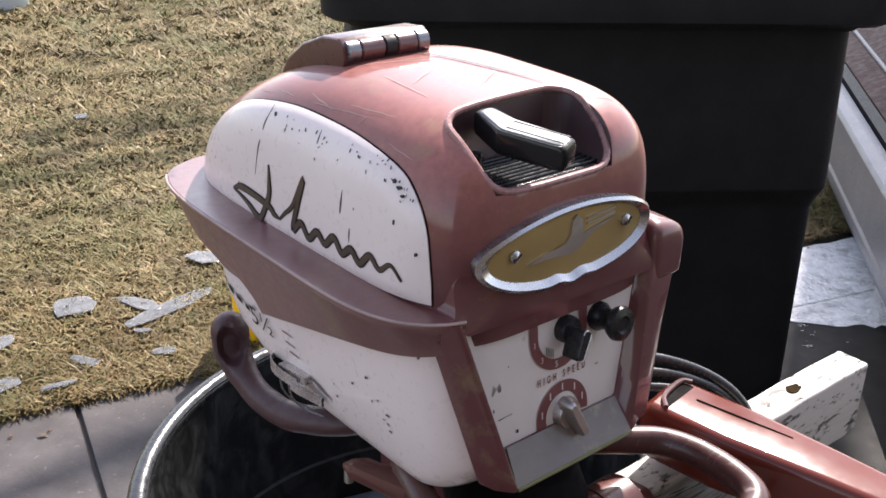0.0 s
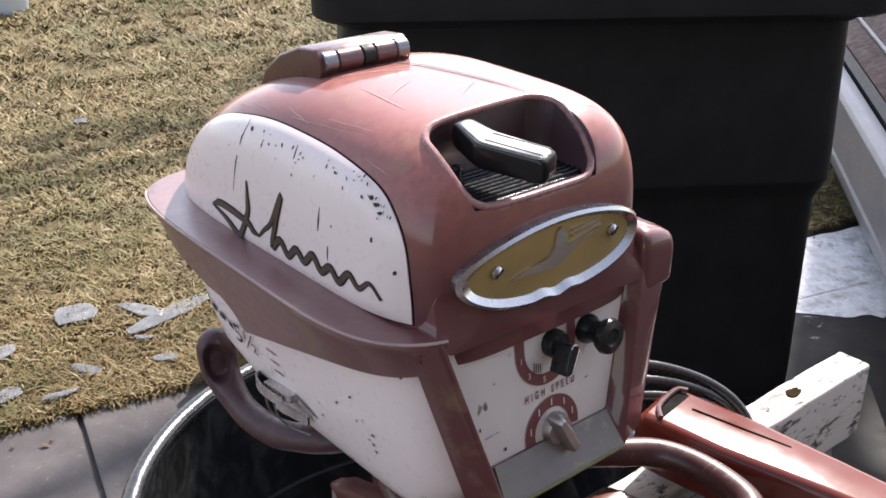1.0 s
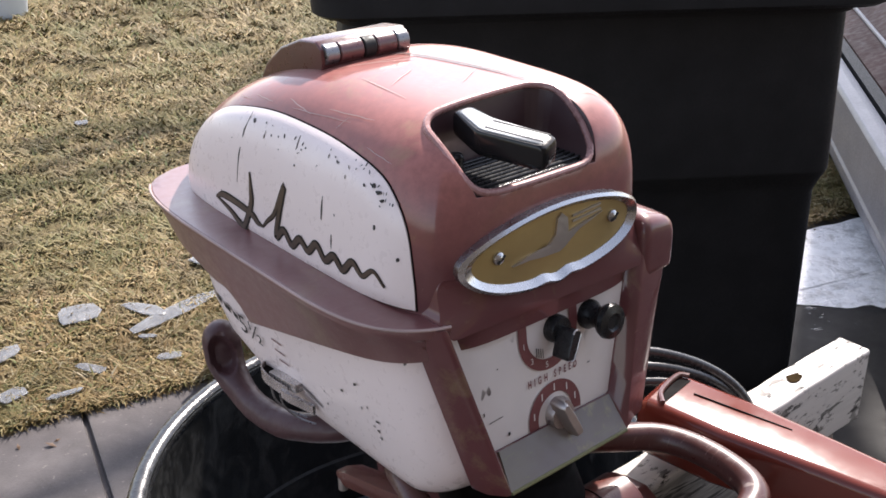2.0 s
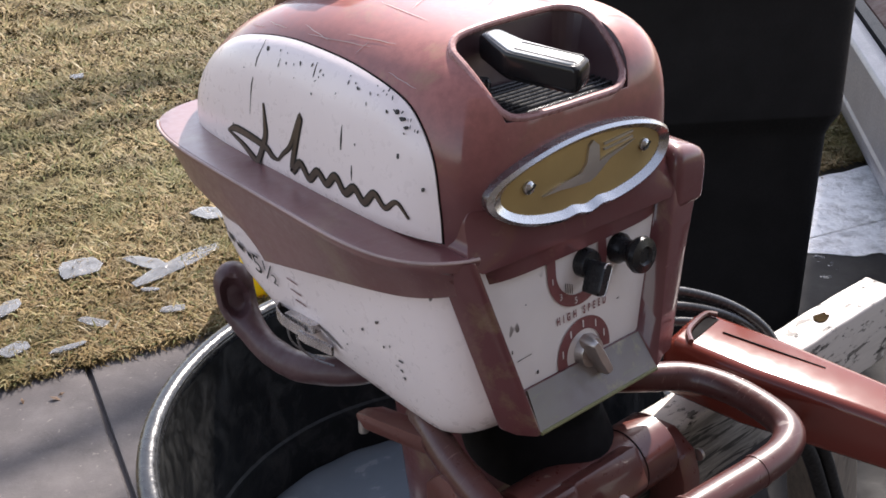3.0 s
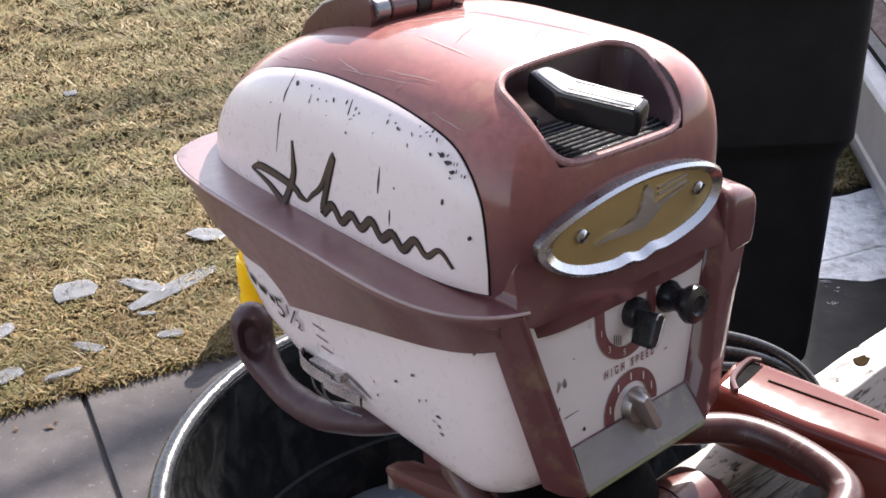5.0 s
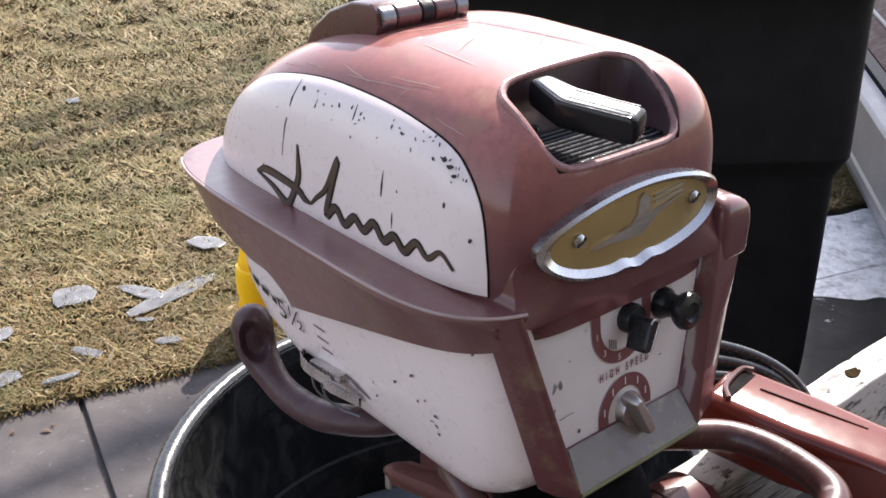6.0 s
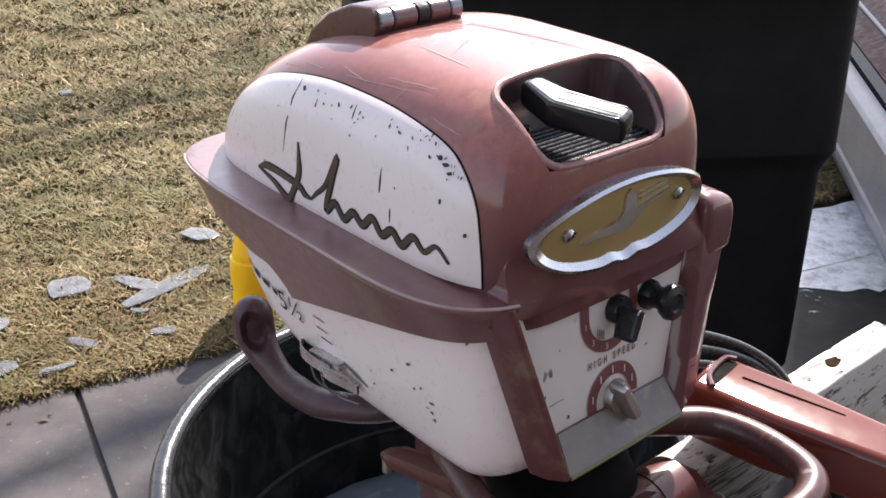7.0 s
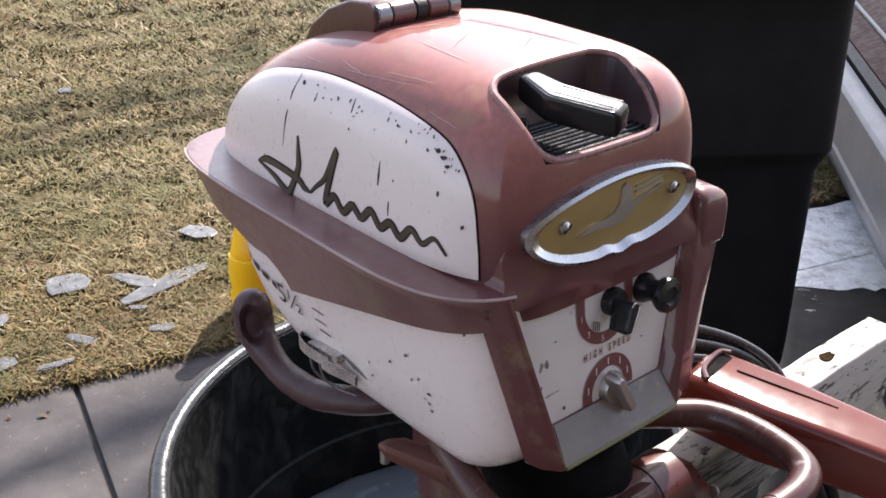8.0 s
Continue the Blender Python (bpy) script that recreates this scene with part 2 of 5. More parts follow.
def concrete():
    m, n, l, b = material("concrete", 0.8, 0.0, 0.28)
    v = coords(n, l)
    big, mid, fine = noisy(n, l, v, 1.3, 5), noisy(n, l, v, 9, 6, 0.65), noisy(n, l, v, 160, 4, 0.7)
    col = mixed(n, l, ramp(n, l, mid, [(0.3, 0.0), (0.7, 1.0)]), (0.061, 0.054, 0.053), (0.12, 0.107, 0.105))
    col = mixed(n, l, ramp(n, l, fine, [(0.4, 0.0), (0.62, 0.5)]), col, (0.1, 0.09, 0.089))
    stain = noisy(n, l, v, 3.2, 6, 0.7, 0.7)
    col = mixed(n, l, ramp(n, l, stain, [(0.48, 0.0), (0.66, 0.55)]), col, (0.063, 0.055, 0.054))
    speck = noisy(n, l, v, 55, 3, 0.6)
    col = mixed(n, l, ramp(n, l, speck, [(0.64, 0.0), (0.72, 0.5)]), col, (0.23, 0.2, 0.185))
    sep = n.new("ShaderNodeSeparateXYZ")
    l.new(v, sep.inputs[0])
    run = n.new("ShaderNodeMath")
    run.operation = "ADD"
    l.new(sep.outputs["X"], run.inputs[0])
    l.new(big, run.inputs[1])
    # Real wetness plus shade on the ground to the right, both darkening the colour.
    wet_shade = ramp(n, l, run.outputs[0], [(0.6, 0.0), (0.85, 1.0)])
    col = mixed(n, l, wet_shade, col, mixed(n, l, 0.85, col, (0.008, 0.008, 0.0083)))
    l.new(col, b.inputs["Base Color"])
    r = mixed(n, l, wet_shade, 0.85, ramp(n, l, mid, [(0.35, 0.42), (0.65, 0.65)]))
    l.new(r, b.inputs["Roughness"])
    l.new(mixed(n, l, wet_shade, 0.28, 0.09), b.inputs["Specular IOR Level"])
    bumped(n, l, b, fine, 0.35, 0.002)
    return m


def soil():
    m, n, l, b = material("matted_turf", 0.95, 0.0, 0.1)
    v = coords(n, l)
    big, mid, fine = noisy(n, l, v, 1.1, 5), noisy(n, l, v, 14, 6, 0.7), noisy(n, l, v, 110, 5, 0.75, 0.8)
    col = mixed(n, l, ramp(n, l, fine, [(0.35, 0.0), (0.65, 1.0)]), (0.075, 0.057, 0.031), (0.18, 0.14, 0.078))
    col = mixed(n, l, ramp(n, l, mid, [(0.45, 0.0), (0.7, 0.55)]), col, (0.06, 0.07, 0.022))
    col = mixed(n, l, ramp(n, l, big, [(0.4, 0.0), (0.65, 0.4)]), col, (0.15, 0.12, 0.065))
    l.new(col, b.inputs["Base Color"])
    bumped(n, l, b, fine, 0.8, 0.012)
    return m


def blades(name, tone):
    m, n, l, b = material(name, 0.7, 0.0, 0.25)
    g = n.new("ShaderNodeNewGeometry")
    col = ramp(n, l, g.outputs["Random Per Island"], [(0.0, (0.105, 0.08, 0.038)), (0.3, (0.195, 0.148, 0.072)), (0.6, (0.3, 0.235, 0.125)),
                                                      (0.8, (0.15, 0.13, 0.045)), (0.92, (0.06, 0.085, 0.022)), (1.0, (0.42, 0.36, 0.25))])
    zone = noisy(n, l, coords(n, l), 2.2, 5, 0.65)
    col = mixed(n, l, ramp(n, l, zone, [(0.46, 0.0), (0.6, 0.6)]), col, (0.085, 0.092, 0.03))
    bald = noisy(n, l, coords(n, l), 5.0, 4, 0.6)
    col = mixed(n, l, ramp(n, l, bald, [(0.5, 0.0), (0.7, 0.6)]), col, (0.09, 0.065, 0.034))
    l.new(mixed(n, l, 1.0, col, tone, "MULTIPLY"), b.inputs["Base Color"])
    return m


def ice():
    m, n, l, b = material("cloudy_ice", 0.22)
    v = coords(n, l)
    fr = noisy(n, l, v, 25, 5, 0.65)
    l.new(ramp(n, l, fr, [(0.3, (0.26, 0.26, 0.262)), (0.7, (0.52, 0.52, 0.52))]), b.inputs["Base Color"])
    b.inputs["Transmission Weight"].default_value = 0.7
    b.inputs["IOR"].default_value = 1.31
    bumped(n, l, b, fr, 0.25, 0.002)
    return m


def slush():
    m, n, l, b = material("cloudy_icy_water", 0.12)
    v = coords(n, l)
    f1, f2 = noisy(n, l, v, 5.5, 6, 0.62, 1.4), noisy(n, l, v, 30, 5, 0.7, 0.6)
    foam = ramp(n, l, f1, [(0.47, 0.0), (0.6, 0.85)])
    col = mixed(n, l, foam, (0.2, 0.232, 0.27), (0.27, 0.306, 0.35))
    col = mixed(n, l, ramp(n, l, f2, [(0.5, 0.0), (0.7, 0.25)]), col, (0.22, 0.25, 0.28))
    l.new(col, b.inputs["Base Color"])
    l.new(ramp(n, l, f1, [(0.45, 0.08), (0.6, 0.5)]), b.inputs["Roughness"])
    b.inputs["Subsurface Weight"].default_value, b.inputs["Subsurface Scale"].default_value = 1.0, 0.25
    b.inputs["Subsurface Radius"].default_value = (0.9, 1.0, 1.1)
    bumped(n, l, b, f1, 0.25, 0.004)
    return m


CONCRETE, SOIL, GRASS, BROWN_BLADES, ICE, SLUSH = concrete(), soil(), blades("dry_grass", (1.1, 1.05, 1.0)), blades("brown_grass", (0.85, 0.72, 0.57)), ice(), slush()
WET_ICE, wn_, wl_, wb_ = material("wet_grey_ice", 0.25)
wv_ = coords(wn_, wl_)
wl_.new(ramp(wn_, wl_, noisy(wn_, wl_, wv_, 14, 6, 0.7), [(0.36, (0.42, 0.42, 0.43)), (0.52, (0.8, 0.805, 0.82))]), wb_.inputs["Base Color"])
wl_.new(ramp(wn_, wl_, noisy(wn_, wl_, wv_, 9, 4, 0.6), [(0.4, 0.08), (0.6, 0.4)]), wb_.inputs["Roughness"])
bumped(wn_, wl_, wb_, noisy(wn_, wl_, wv_, 28, 5, 0.7), 0.7, 0.012)
BARK = plain("grey_bark", (0.13, 0.11, 0.09), 0.9, 0.0, 0.3, 20, 0.6, 0.01)
LEAF = plain("dead_leaf", (0.1, 0.055, 0.028), 0.7, 0.0, 0.4, 60, 0.3)


# ---- mesh helpers ----
def raw(name, verts, faces, mat, smooth=35):
    me = bpy.data.meshes.new(name)
    me.from_pydata([tuple(v) for v in verts], [], [tuple(f) for f in faces])
    me.materials.append(mat)
    finish(me, smooth)
    return me


def finish(me, smooth=35):
    bm = bmesh.new()
    bm.from_mesh(me)
    bmesh.ops.remove_doubles(bm, verts=bm.verts, dist=1e-6)
    bmesh.ops.recalc_face_normals(bm, faces=bm.faces)
    bm.to_mesh(me)
    bm.free()
    if smooth:
        me.shade_smooth()
        me.set_sharp_from_angle(angle=radians(smooth))
    me.update()


def part(name, shape, mat, parent=None, label="", smooth=35, bevel=0.0, segments=2):
    """One mesh object from (verts, faces), under a thing or a part."""
    verts, faces = shape
    me = raw(name, verts, faces, mat, 0)
    if bevel:
        bm = bmesh.new()
        bm.from_mesh(me)
        edges = [e for e in bm.edges if len(e.link_faces) == 2 and e.calc_face_angle(0) > radians(28)]
        bmesh.ops.bevel(bm, geom=edges, offset=bevel, segments=segments, profile=0.6, affect="EDGES", clamp_overlap=True)
        bm.to_mesh(me)
        bm.free()
    finish(me, smooth)
    ob = new(name, me)
    if parent is not None:
        ob.parent = parent
    if label:
        ob["label"] = label
    return ob


def thing(name, m, label, category, group="", kind=""):
    ob = new(name)
    ob.empty_display_size = 0.05
    ob.matrix_world = m
    return tagged(ob, label, category, group, kind)


def box(x0, x1, y0, y1, z0, z1):
    v = [(x, y, z) for x in (x0, x1) for y in (y0, y1) for z in (z0, z1)]
    return v, [(0, 1, 3, 2), (4, 6, 7, 5), (0, 4, 5, 1), (2, 3, 7, 6), (0, 2, 6, 4), (1, 5, 7, 3)]


def moved(shape, m):
    return [tuple(m @ Vector(v)) for v in shape[0]], shape[1]


def joined(*shapes):
    verts, faces = [], []
    for v, f in shapes:
        k = len(verts)
        verts += list(v)
        faces += [tuple(i + k for i in q) for q in f]
    return verts, faces


def loft(loops, closed=True, cap0=False, cap1=False):
    n, verts, faces = len(loops[0]), [], []
    for lp in loops:
        verts += [tuple(p) for p in lp]
    last = n if closed else n - 1
    for a in range(len(loops) - 1):
        for i in range(last):
            j = (i + 1) % n
            faces.append((a * n + i, a * n + j, (a + 1) * n + j, (a + 1) * n + i))
    if cap0:
        faces.append(tuple(range(n))[::-1])
    if cap1:
        faces.append(tuple(range((len(loops) - 1) * n, len(loops) * n)))
    return verts, faces


def tube(path, radius, seg=14, flat=1.0, caps=True):
    """A round bar along a path of points; radius is one number or one a point; flat squeezes it upright."""
    pts = [Vector(p) for p in path]
    rad = [radius] * len(pts) if isinstance(radius, (int, float)) else list(radius)
    loops, side = [], None
    for i, p in enumerate(pts):
        t = (pts[min(i + 1, len(pts) - 1)] - pts[max(i - 1, 0)]).normalized()
        if side is None:
            side = t.cross(Vector((0, 0, 1)))
            if side.length < 0.05:
                side = t.cross(Vector((1, 0, 0)))
        side = (side - t * side.dot(t)).normalized()
        up = side.cross(t)
        loops.append([p + side * (math.cos(a) * rad[i]) + up * (math.sin(a) * rad[i] * flat) for a in (k * 2 * math.pi / seg for k in range(seg))])
    return loft(loops, True, caps, caps)


def smooth_path(pts, steps=6):
    """A Catmull-Rom path through the points."""
    p = [Vector(q) for q in pts]
    p = [2 * p[0] - p[1], *p, 2 * p[-1] - p[-2]]
    out = []
    for i in range(1, len(p) - 2):
        a, b, c, d = p[i - 1: i + 3]
        for k in range(steps):
            t = k / steps
            out.append(0.5 * ((2 * b) + (c - a) * t + (2 * a - 5 * b + 4 * c - d) * t * t + (3 * b - a - 3 * c + d) * t ** 3))
    return [*out, p[-2]]


def turned(profile, seg=40, m=None, caps=True):
    """Turned about z from (radius, height) pairs."""
    loops = [[(r * math.cos(a), r * math.sin(a), z) for a in (k * 2 * math.pi / seg for k in range(seg))] for r, z in profile]
    s = loft(loops, True, caps and profile[0][0] > 1e-5, caps and profile[-1][0] > 1e-5)
    return moved(s, m) if m else s


def plate(outline, place, back, front, rings=8, drop=0.0):
    """A thin plate on a curved surface: outline in two surface coordinates, place(u, v, off) gives the point; drop rounds its edge off."""
    n = len(outline)
    cu, cv = sum(p[0] for p in outline) / n, sum(p[1] for p in outline) / n
    loops = [[place(u, v, back) for u, v in outline]]
    for k in range(rings, 0, -1):
        s = k / rings
        loops.append([place(cu + (u - cu) * s, cv + (v - cv) * s, front - drop * max(0.0, (s - 0.8) / 0.2) ** 2) for u, v in outline])
    verts, faces = loft(loops)
    verts.append(tuple(place(cu, cv, front)))
    k = (len(loops) - 1) * n
    faces += [(k + i, k + (i + 1) % n, len(verts) - 1) for i in range(n)]
    return verts, faces


def ring_plate(outer, inner, place, back, front):
    """A raised ring between two outlines with as many points."""
    mid = [((a[0] + b[0]) / 2, (a[1] + b[1]) / 2) for a, b in zip(outer, inner)]
    q = [tuple(a[i] + (b[i] - a[i]) * 0.2 for i in (0, 1)) for a, b in zip(outer, inner)]
    loops = [[place(u, v, o) for u, v in line] for line, o in ((outer, back), (q, front * 0.8), (mid, front), (inner, front * 0.35), (inner, back))]
    return loft(loops)


def ribbon(line, width, place, off):
    """A flat painted stroke along a line on a surface, tapered at its ends."""
    pts = [Vector((*p, 0)) for p in line]
    a, b = [], []
    for i, p in enumerate(pts):
        t = (pts[min(i + 1, len(pts) - 1)] - pts[max(i - 1, 0)]).normalized()
        w = width / 2 * min(1, 0.35 + 3.0 * min(i, len(pts) - 1 - i) / len(pts))
        s = Vector((-t.y, t.x, 0)) * w
        a.append(place(p.x + s.x, p.y + s.y, off)), b.append(place(p.x - s.x, p.y - s.y, off))
    return loft([a, b], False)


def ellipse(cu, cv, a, b, n=64):
    return [(cu + a * math.cos(k * 2 * math.pi / n), cv + b * math.sin(k * 2 * math.pi / n)) for k in range(n)]


def rounded(points, r, n=5):
    """An outline with its corners rounded off."""
    out, k = [], len(points)
    for i in range(k):
        p, a, b = (Vector(points[j % k]) for j in (i, i - 1, i + 1))
        u, w = a - p, b - p
        s = min(r, u.length * 0.45, w.length * 0.45)
        p0, p1 = p + u.normalized() * s, p + w.normalized() * s
        for j in range(n + 1):
            t = j / n
            out.append(tuple((1 - t) ** 2 * p0 + 2 * t * (1 - t) * p + t * t * p1))
    return out


def dense(outline, step):
    out = []
    for i, p in enumerate(outline):
        a, b = Vector(p), Vector(outline[(i + 1) % len(outline)])
        n = max(1, int((b - a).length / step))
        out += [tuple(a + (b - a) * (j / n)) for j in range(n)]
    return out


def lettering(text, size, place, off, mat, name, parent, spread=1.0, weight=0.0):
    """Words in the built-in font, laid flat on a surface; place takes metres to the right and up."""
    cu = bpy.data.curves.new(name, "FONT")
    cu.body, cu.size, cu.align_x, cu.align_y, cu.space_character, cu.offset = text, size, "CENTER", "CENTER", spread, weight
    tmp = new(name, cu)
    me = bpy.data.meshes.new_from_object(tmp.evaluated_get(bpy.context.evaluated_depsgraph_get()))
    bpy.data.objects.remove(tmp)
    bpy.data.curves.remove(cu)
    verts = [place(v.co.x, v.co.y, off) for v in me.vertices]
    faces = [tuple(p.vertices) for p in me.polygons]
    bpy.data.meshes.remove(me)
    return part(name, (verts, faces), mat, parent, smooth=0)


# ---- ground ----
EDGE = Vector((-0.8, 2.03, 0))
ALONG = Vector((0.88, 0.475, 0)).normalized()
ACROSS = Vector((-ALONG.y, ALONG.x, 0))


def on_ground(a, c, z=0.0):
    """a metres along the lawn's edge, c metres into the lawn."""
    p = EDGE + ALONG * a + ACROSS * c
    return (p.x, p.y, z)


part("ground", ([on_ground(a, c, -0.035) for a, c in ((-60, -60), (60, -60), (60, 90), (-60, 90))], [(0, 1, 2, 3)]), SOIL, smooth=0)
tagged(bpy.data.objects["ground"], "matted winter turf and soil under the lawn", "ground", kind="structure")

# lawn: a gently uneven sheet
lawn_v, lawn_f, na, nc = [], [], 120, 90
for j in range(nc + 1):
    c = -0.012 + 14.0 * (j / nc) ** 1.6
    for i in range(na + 1):
        a = -5.0 + 12.0 * i / na
        q = on_ground(a, c)
        z = -0.004 + 0.012 * noise.noise((q[0] * 1.7, q[1] * 1.7, 0)) + 0.012 * noise.noise((q[0] * 6, q[1] * 6, 3)) * min(1, c * 6)
        wob = 0.02 * noise.noise((a * 5, 0, 7)) if j == 0 else 0
        q = on_ground(a, c + wob, z if j else -0.03)
        lawn_v.append(q)
for j in range(nc):
    for i in range(na):
        k = j * (na + 1) + i
        lawn_f.append((k, k + 1, k + na + 2, k + na + 1))
tagged(part("lawn_ground", (lawn_v, lawn_f), SOIL), "dry straw-coloured lawn beside the concrete", "lawn", kind="structure")

# concrete pavement: slabs with real joints
pavement = thing("pavement", pose(0, 0, 0), "light grey concrete slabs, wetness and shade coloured in towards the trailer", "pavement", kind="structure")
cuts = [-6.0, -3.35, -1.66, -0.025, 2.35, 4.0, 6.0]
for i in range(len(cuts) - 1):
    for c0, c1 in ((-2.2, -0.01), (-4.6, -2.207)):
        q = [on_ground(a + 0.04 * c, c) for a, c in ((cuts[i] + 0.005, c0), (cuts[i + 1] - 0.005, c0), (cuts[i + 1] - 0.005, c1), (cuts[i] + 0.005, c1))]
        v = [(x, y, z) for z in (-0.034, 0.0) for x, y, _ in q]
        if c0 > -3:
            j_ = [on_ground(a + 0.04 * c, c, -0.014) for a, c in ((cuts[i + 1] - 0.007, c0), (cuts[i + 1] + 0.007, c0), (cuts[i + 1] + 0.007, c1), (cuts[i + 1] - 0.007, c1))]
            part("joint_filler", (j_, [(0, 1, 2, 3)]), CONCRETE, pavement, "sandy filler in the joint", smooth=0)
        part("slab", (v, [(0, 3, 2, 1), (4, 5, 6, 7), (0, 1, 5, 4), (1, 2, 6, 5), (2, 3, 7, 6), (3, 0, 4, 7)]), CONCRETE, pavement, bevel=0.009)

# plain unseen wall, added to hold sky light off the motor's front
sky_screen = [(u, v, z) for z in (0.0, 5.4) for u, v in ((-0.9, -2.4), (9.0, -2.4), (9.0, -2.6), (-0.9, -2.6))]
tagged(part("wall_sky_screen", (sky_screen, [(0, 1, 2, 3), (4, 7, 6, 5), (0, 4, 5, 1), (1, 5, 6, 2), (2, 6, 7, 3), (3, 7, 4, 0)]), SCREEN_BROWN, smooth=0), "plain dark brown unseen wall added to cut sky light", "wall", kind="structure")

# ---- outboard motor ----
MO = (0.083, 0.700, 0.655)
motor = thing("outboard_motor", pose(*MO, 0, 0, 40.5), "vintage maroon and white outboard motor clamped on a board", "outboard motor")


def P(l, f, z):
    return (l, -f, z - MO[2])


CF, AF, AR, HW, Z0, HT, N1, MF, MW, MH = -0.165, 0.168, 0.234, 0.1195, 0.952, 0.158, 3.7, 5.5, 4.5, 2.03


N1R = 5.2  # the far flank is boxier than the near one


def cowl_size(f):
    """Half-width and height of the upper cowl at f."""
    y = f - CF
    if y > 0:
        k = max(0.0, 1 - min(1, y / AF) ** MF) ** (1 / MF)
        return HW * k, HT * k
    y = min(1, -y / AR)
    return HW * (1 - y ** MW) ** (1 / MW), HT * (1 - y ** MH) ** (1 / MH)


def squareness(l):
    return N1 if l < 0 else N1R


def side_l(f, z, n=N1):
    w, h = cowl_size(f)
    return w * max(1e-6, 1 - (max(0, z - Z0) / max(h, 1e-5)) ** n) ** (1 / n)


def cowl_top(l, f):
    w, h = cowl_size(f)
    n = squareness(l)
    return Z0 + h * max(1e-6, 1 - (abs(l) / max(w, 1e-5)) ** n) ** (1 / n)


def front_f(l, z):
    n = squareness(l)
    s = ((abs(l) / HW) ** n + (max(0, z - Z0) / HT) ** n) ** (MF / n)
    return CF + AF * max(0.0, 1 - s) ** (1 / MF)


def on_side(sign):
    def place(f, z, off):
        e, k = 0.003, squareness(sign)
        l = side_l(f, z, k)
        df, dz = (side_l(f + e, z, k) - side_l(f - e, z, k)) / (2 * e), (side_l(f, z + e, k) - side_l(f, z - e, k)) / (2 * e)
        nn = Vector((1, -df, -dz)).normalized()
        return P(sign * (l + off * nn.x), f + off * nn.y, z + off * nn.z)
    return place


def on_front(l, z, off):
    e = 0.003
    f = front_f(l, z)
    dl, dz = (front_f(l + e, z) - front_f(l - e, z)) / (2 * e), (front_f(l, z + e) - front_f(l, z - e)) / (2 * e)
    nn = Vector((-dl, 1, -dz)).normalized()
    return P(l + off * nn.x, f + off * nn.y, z + off * nn.z)


# upper cowl with the handle recess cut out of its front top edge
rings_ = []
for k in range(-44, 41):
    y = math.sin(k / (44 if k < 0 else 40) * math.pi / 2)
    f = CF + y * (AF if y > 0 else AR) * 0.99995
    w, h = cowl_size(f)
    arc_ = []
    for i in range(65):
        a = i * math.pi / 64
        c = math.cos(a)
        n = squareness(c)
        arc_.append(P(w * math.copysign(abs(c) ** (2 / n), c), f, Z0 + h * math.sin(a) ** (2 / n)))
    rings_.append(arc_)
shell_v, shell_f = loft(rings_, True, True, True)
cowl = part("upper_cowl", (shell_v, shell_f), MAROON, motor, "maroon enamel cowl with scratches, fading and sunlit tone coloured into its top")


def carve(target, cutter_shape):
    """Cuts a solid out of a part for good."""
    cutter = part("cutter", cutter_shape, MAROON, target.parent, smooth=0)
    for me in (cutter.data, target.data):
        me.materials.append(RECESS_SHADE)
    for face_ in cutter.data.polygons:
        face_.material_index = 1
    mod = target.modifiers.new("cut", "BOOLEAN")
    mod.object, mod.operation, mod.solver = cutter, "DIFFERENCE", "EXACT"
    bpy.context.view_layer.update()
    me = bpy.data.meshes.new_from_object(target.evaluated_get(bpy.context.evaluated_depsgraph_get()))
    old = target.data
    target.modifiers.clear()
    target.data = me
    bpy.data.meshes.remove(old)
    bpy.data.objects.remove(cutter)
    bm = bmesh.new()
    bm.from_mesh(me)
    bmesh.ops.remove_doubles(bm, verts=bm.verts, dist=2e-4)
    bmesh.ops.dissolve_degenerate(bm, edges=bm.edges, dist=2e-4)
    sharp = [e for e in bm.edges if len(e.link_faces) == 2 and e.calc_face_angle(0) > radians(30) and e.verts[0].co.z + MO[2] > 1.03 and e.verts[1].co.z + MO[2] > 1.03]
    bmesh.ops.bevel(bm, geom=sharp, offset=0.0028, segments=3, profile=0.5, affect="EDGES", clamp_overlap=True)
    bm.to_mesh(me)
    bm.free()
    me.shade_smooth()
    me.set_sharp_from_angle(angle=radians(32))


def finer(loop, n=6):
    return [tuple(a[i] + (b[i] - a[i]) * k / n for i in (0, 1)) for a, b in zip(loop, loop[1:] + loop[:1]) for k in range(n)]


floor_ = rounded([(-0.076, 0.06), (0.047, 0.06), (0.040, -0.062), (-0.064, -0.062)], 0.016, 6)
top_ = rounded([(-0.093, 0.06), (0.062, 0.06), (0.046, -0.066), (-0.074, -0.066)], 0.022, 6)
floor_, top_ = finer(floor_), finer(top_)
blend = [(a[0] * 0.5 + b[0] * 0.5, a[1] * 0.5 + b[1] * 0.5) for a, b in zip(floor_, top_)]
flare = [(b[0] + (b[0] - a[0]) * 1.3, b[1] - 0.012) for a, b in zip(floor_, top_)]
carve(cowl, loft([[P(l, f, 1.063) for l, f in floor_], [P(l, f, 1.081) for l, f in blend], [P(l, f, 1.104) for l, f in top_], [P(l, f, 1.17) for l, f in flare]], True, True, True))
rim_pts = []
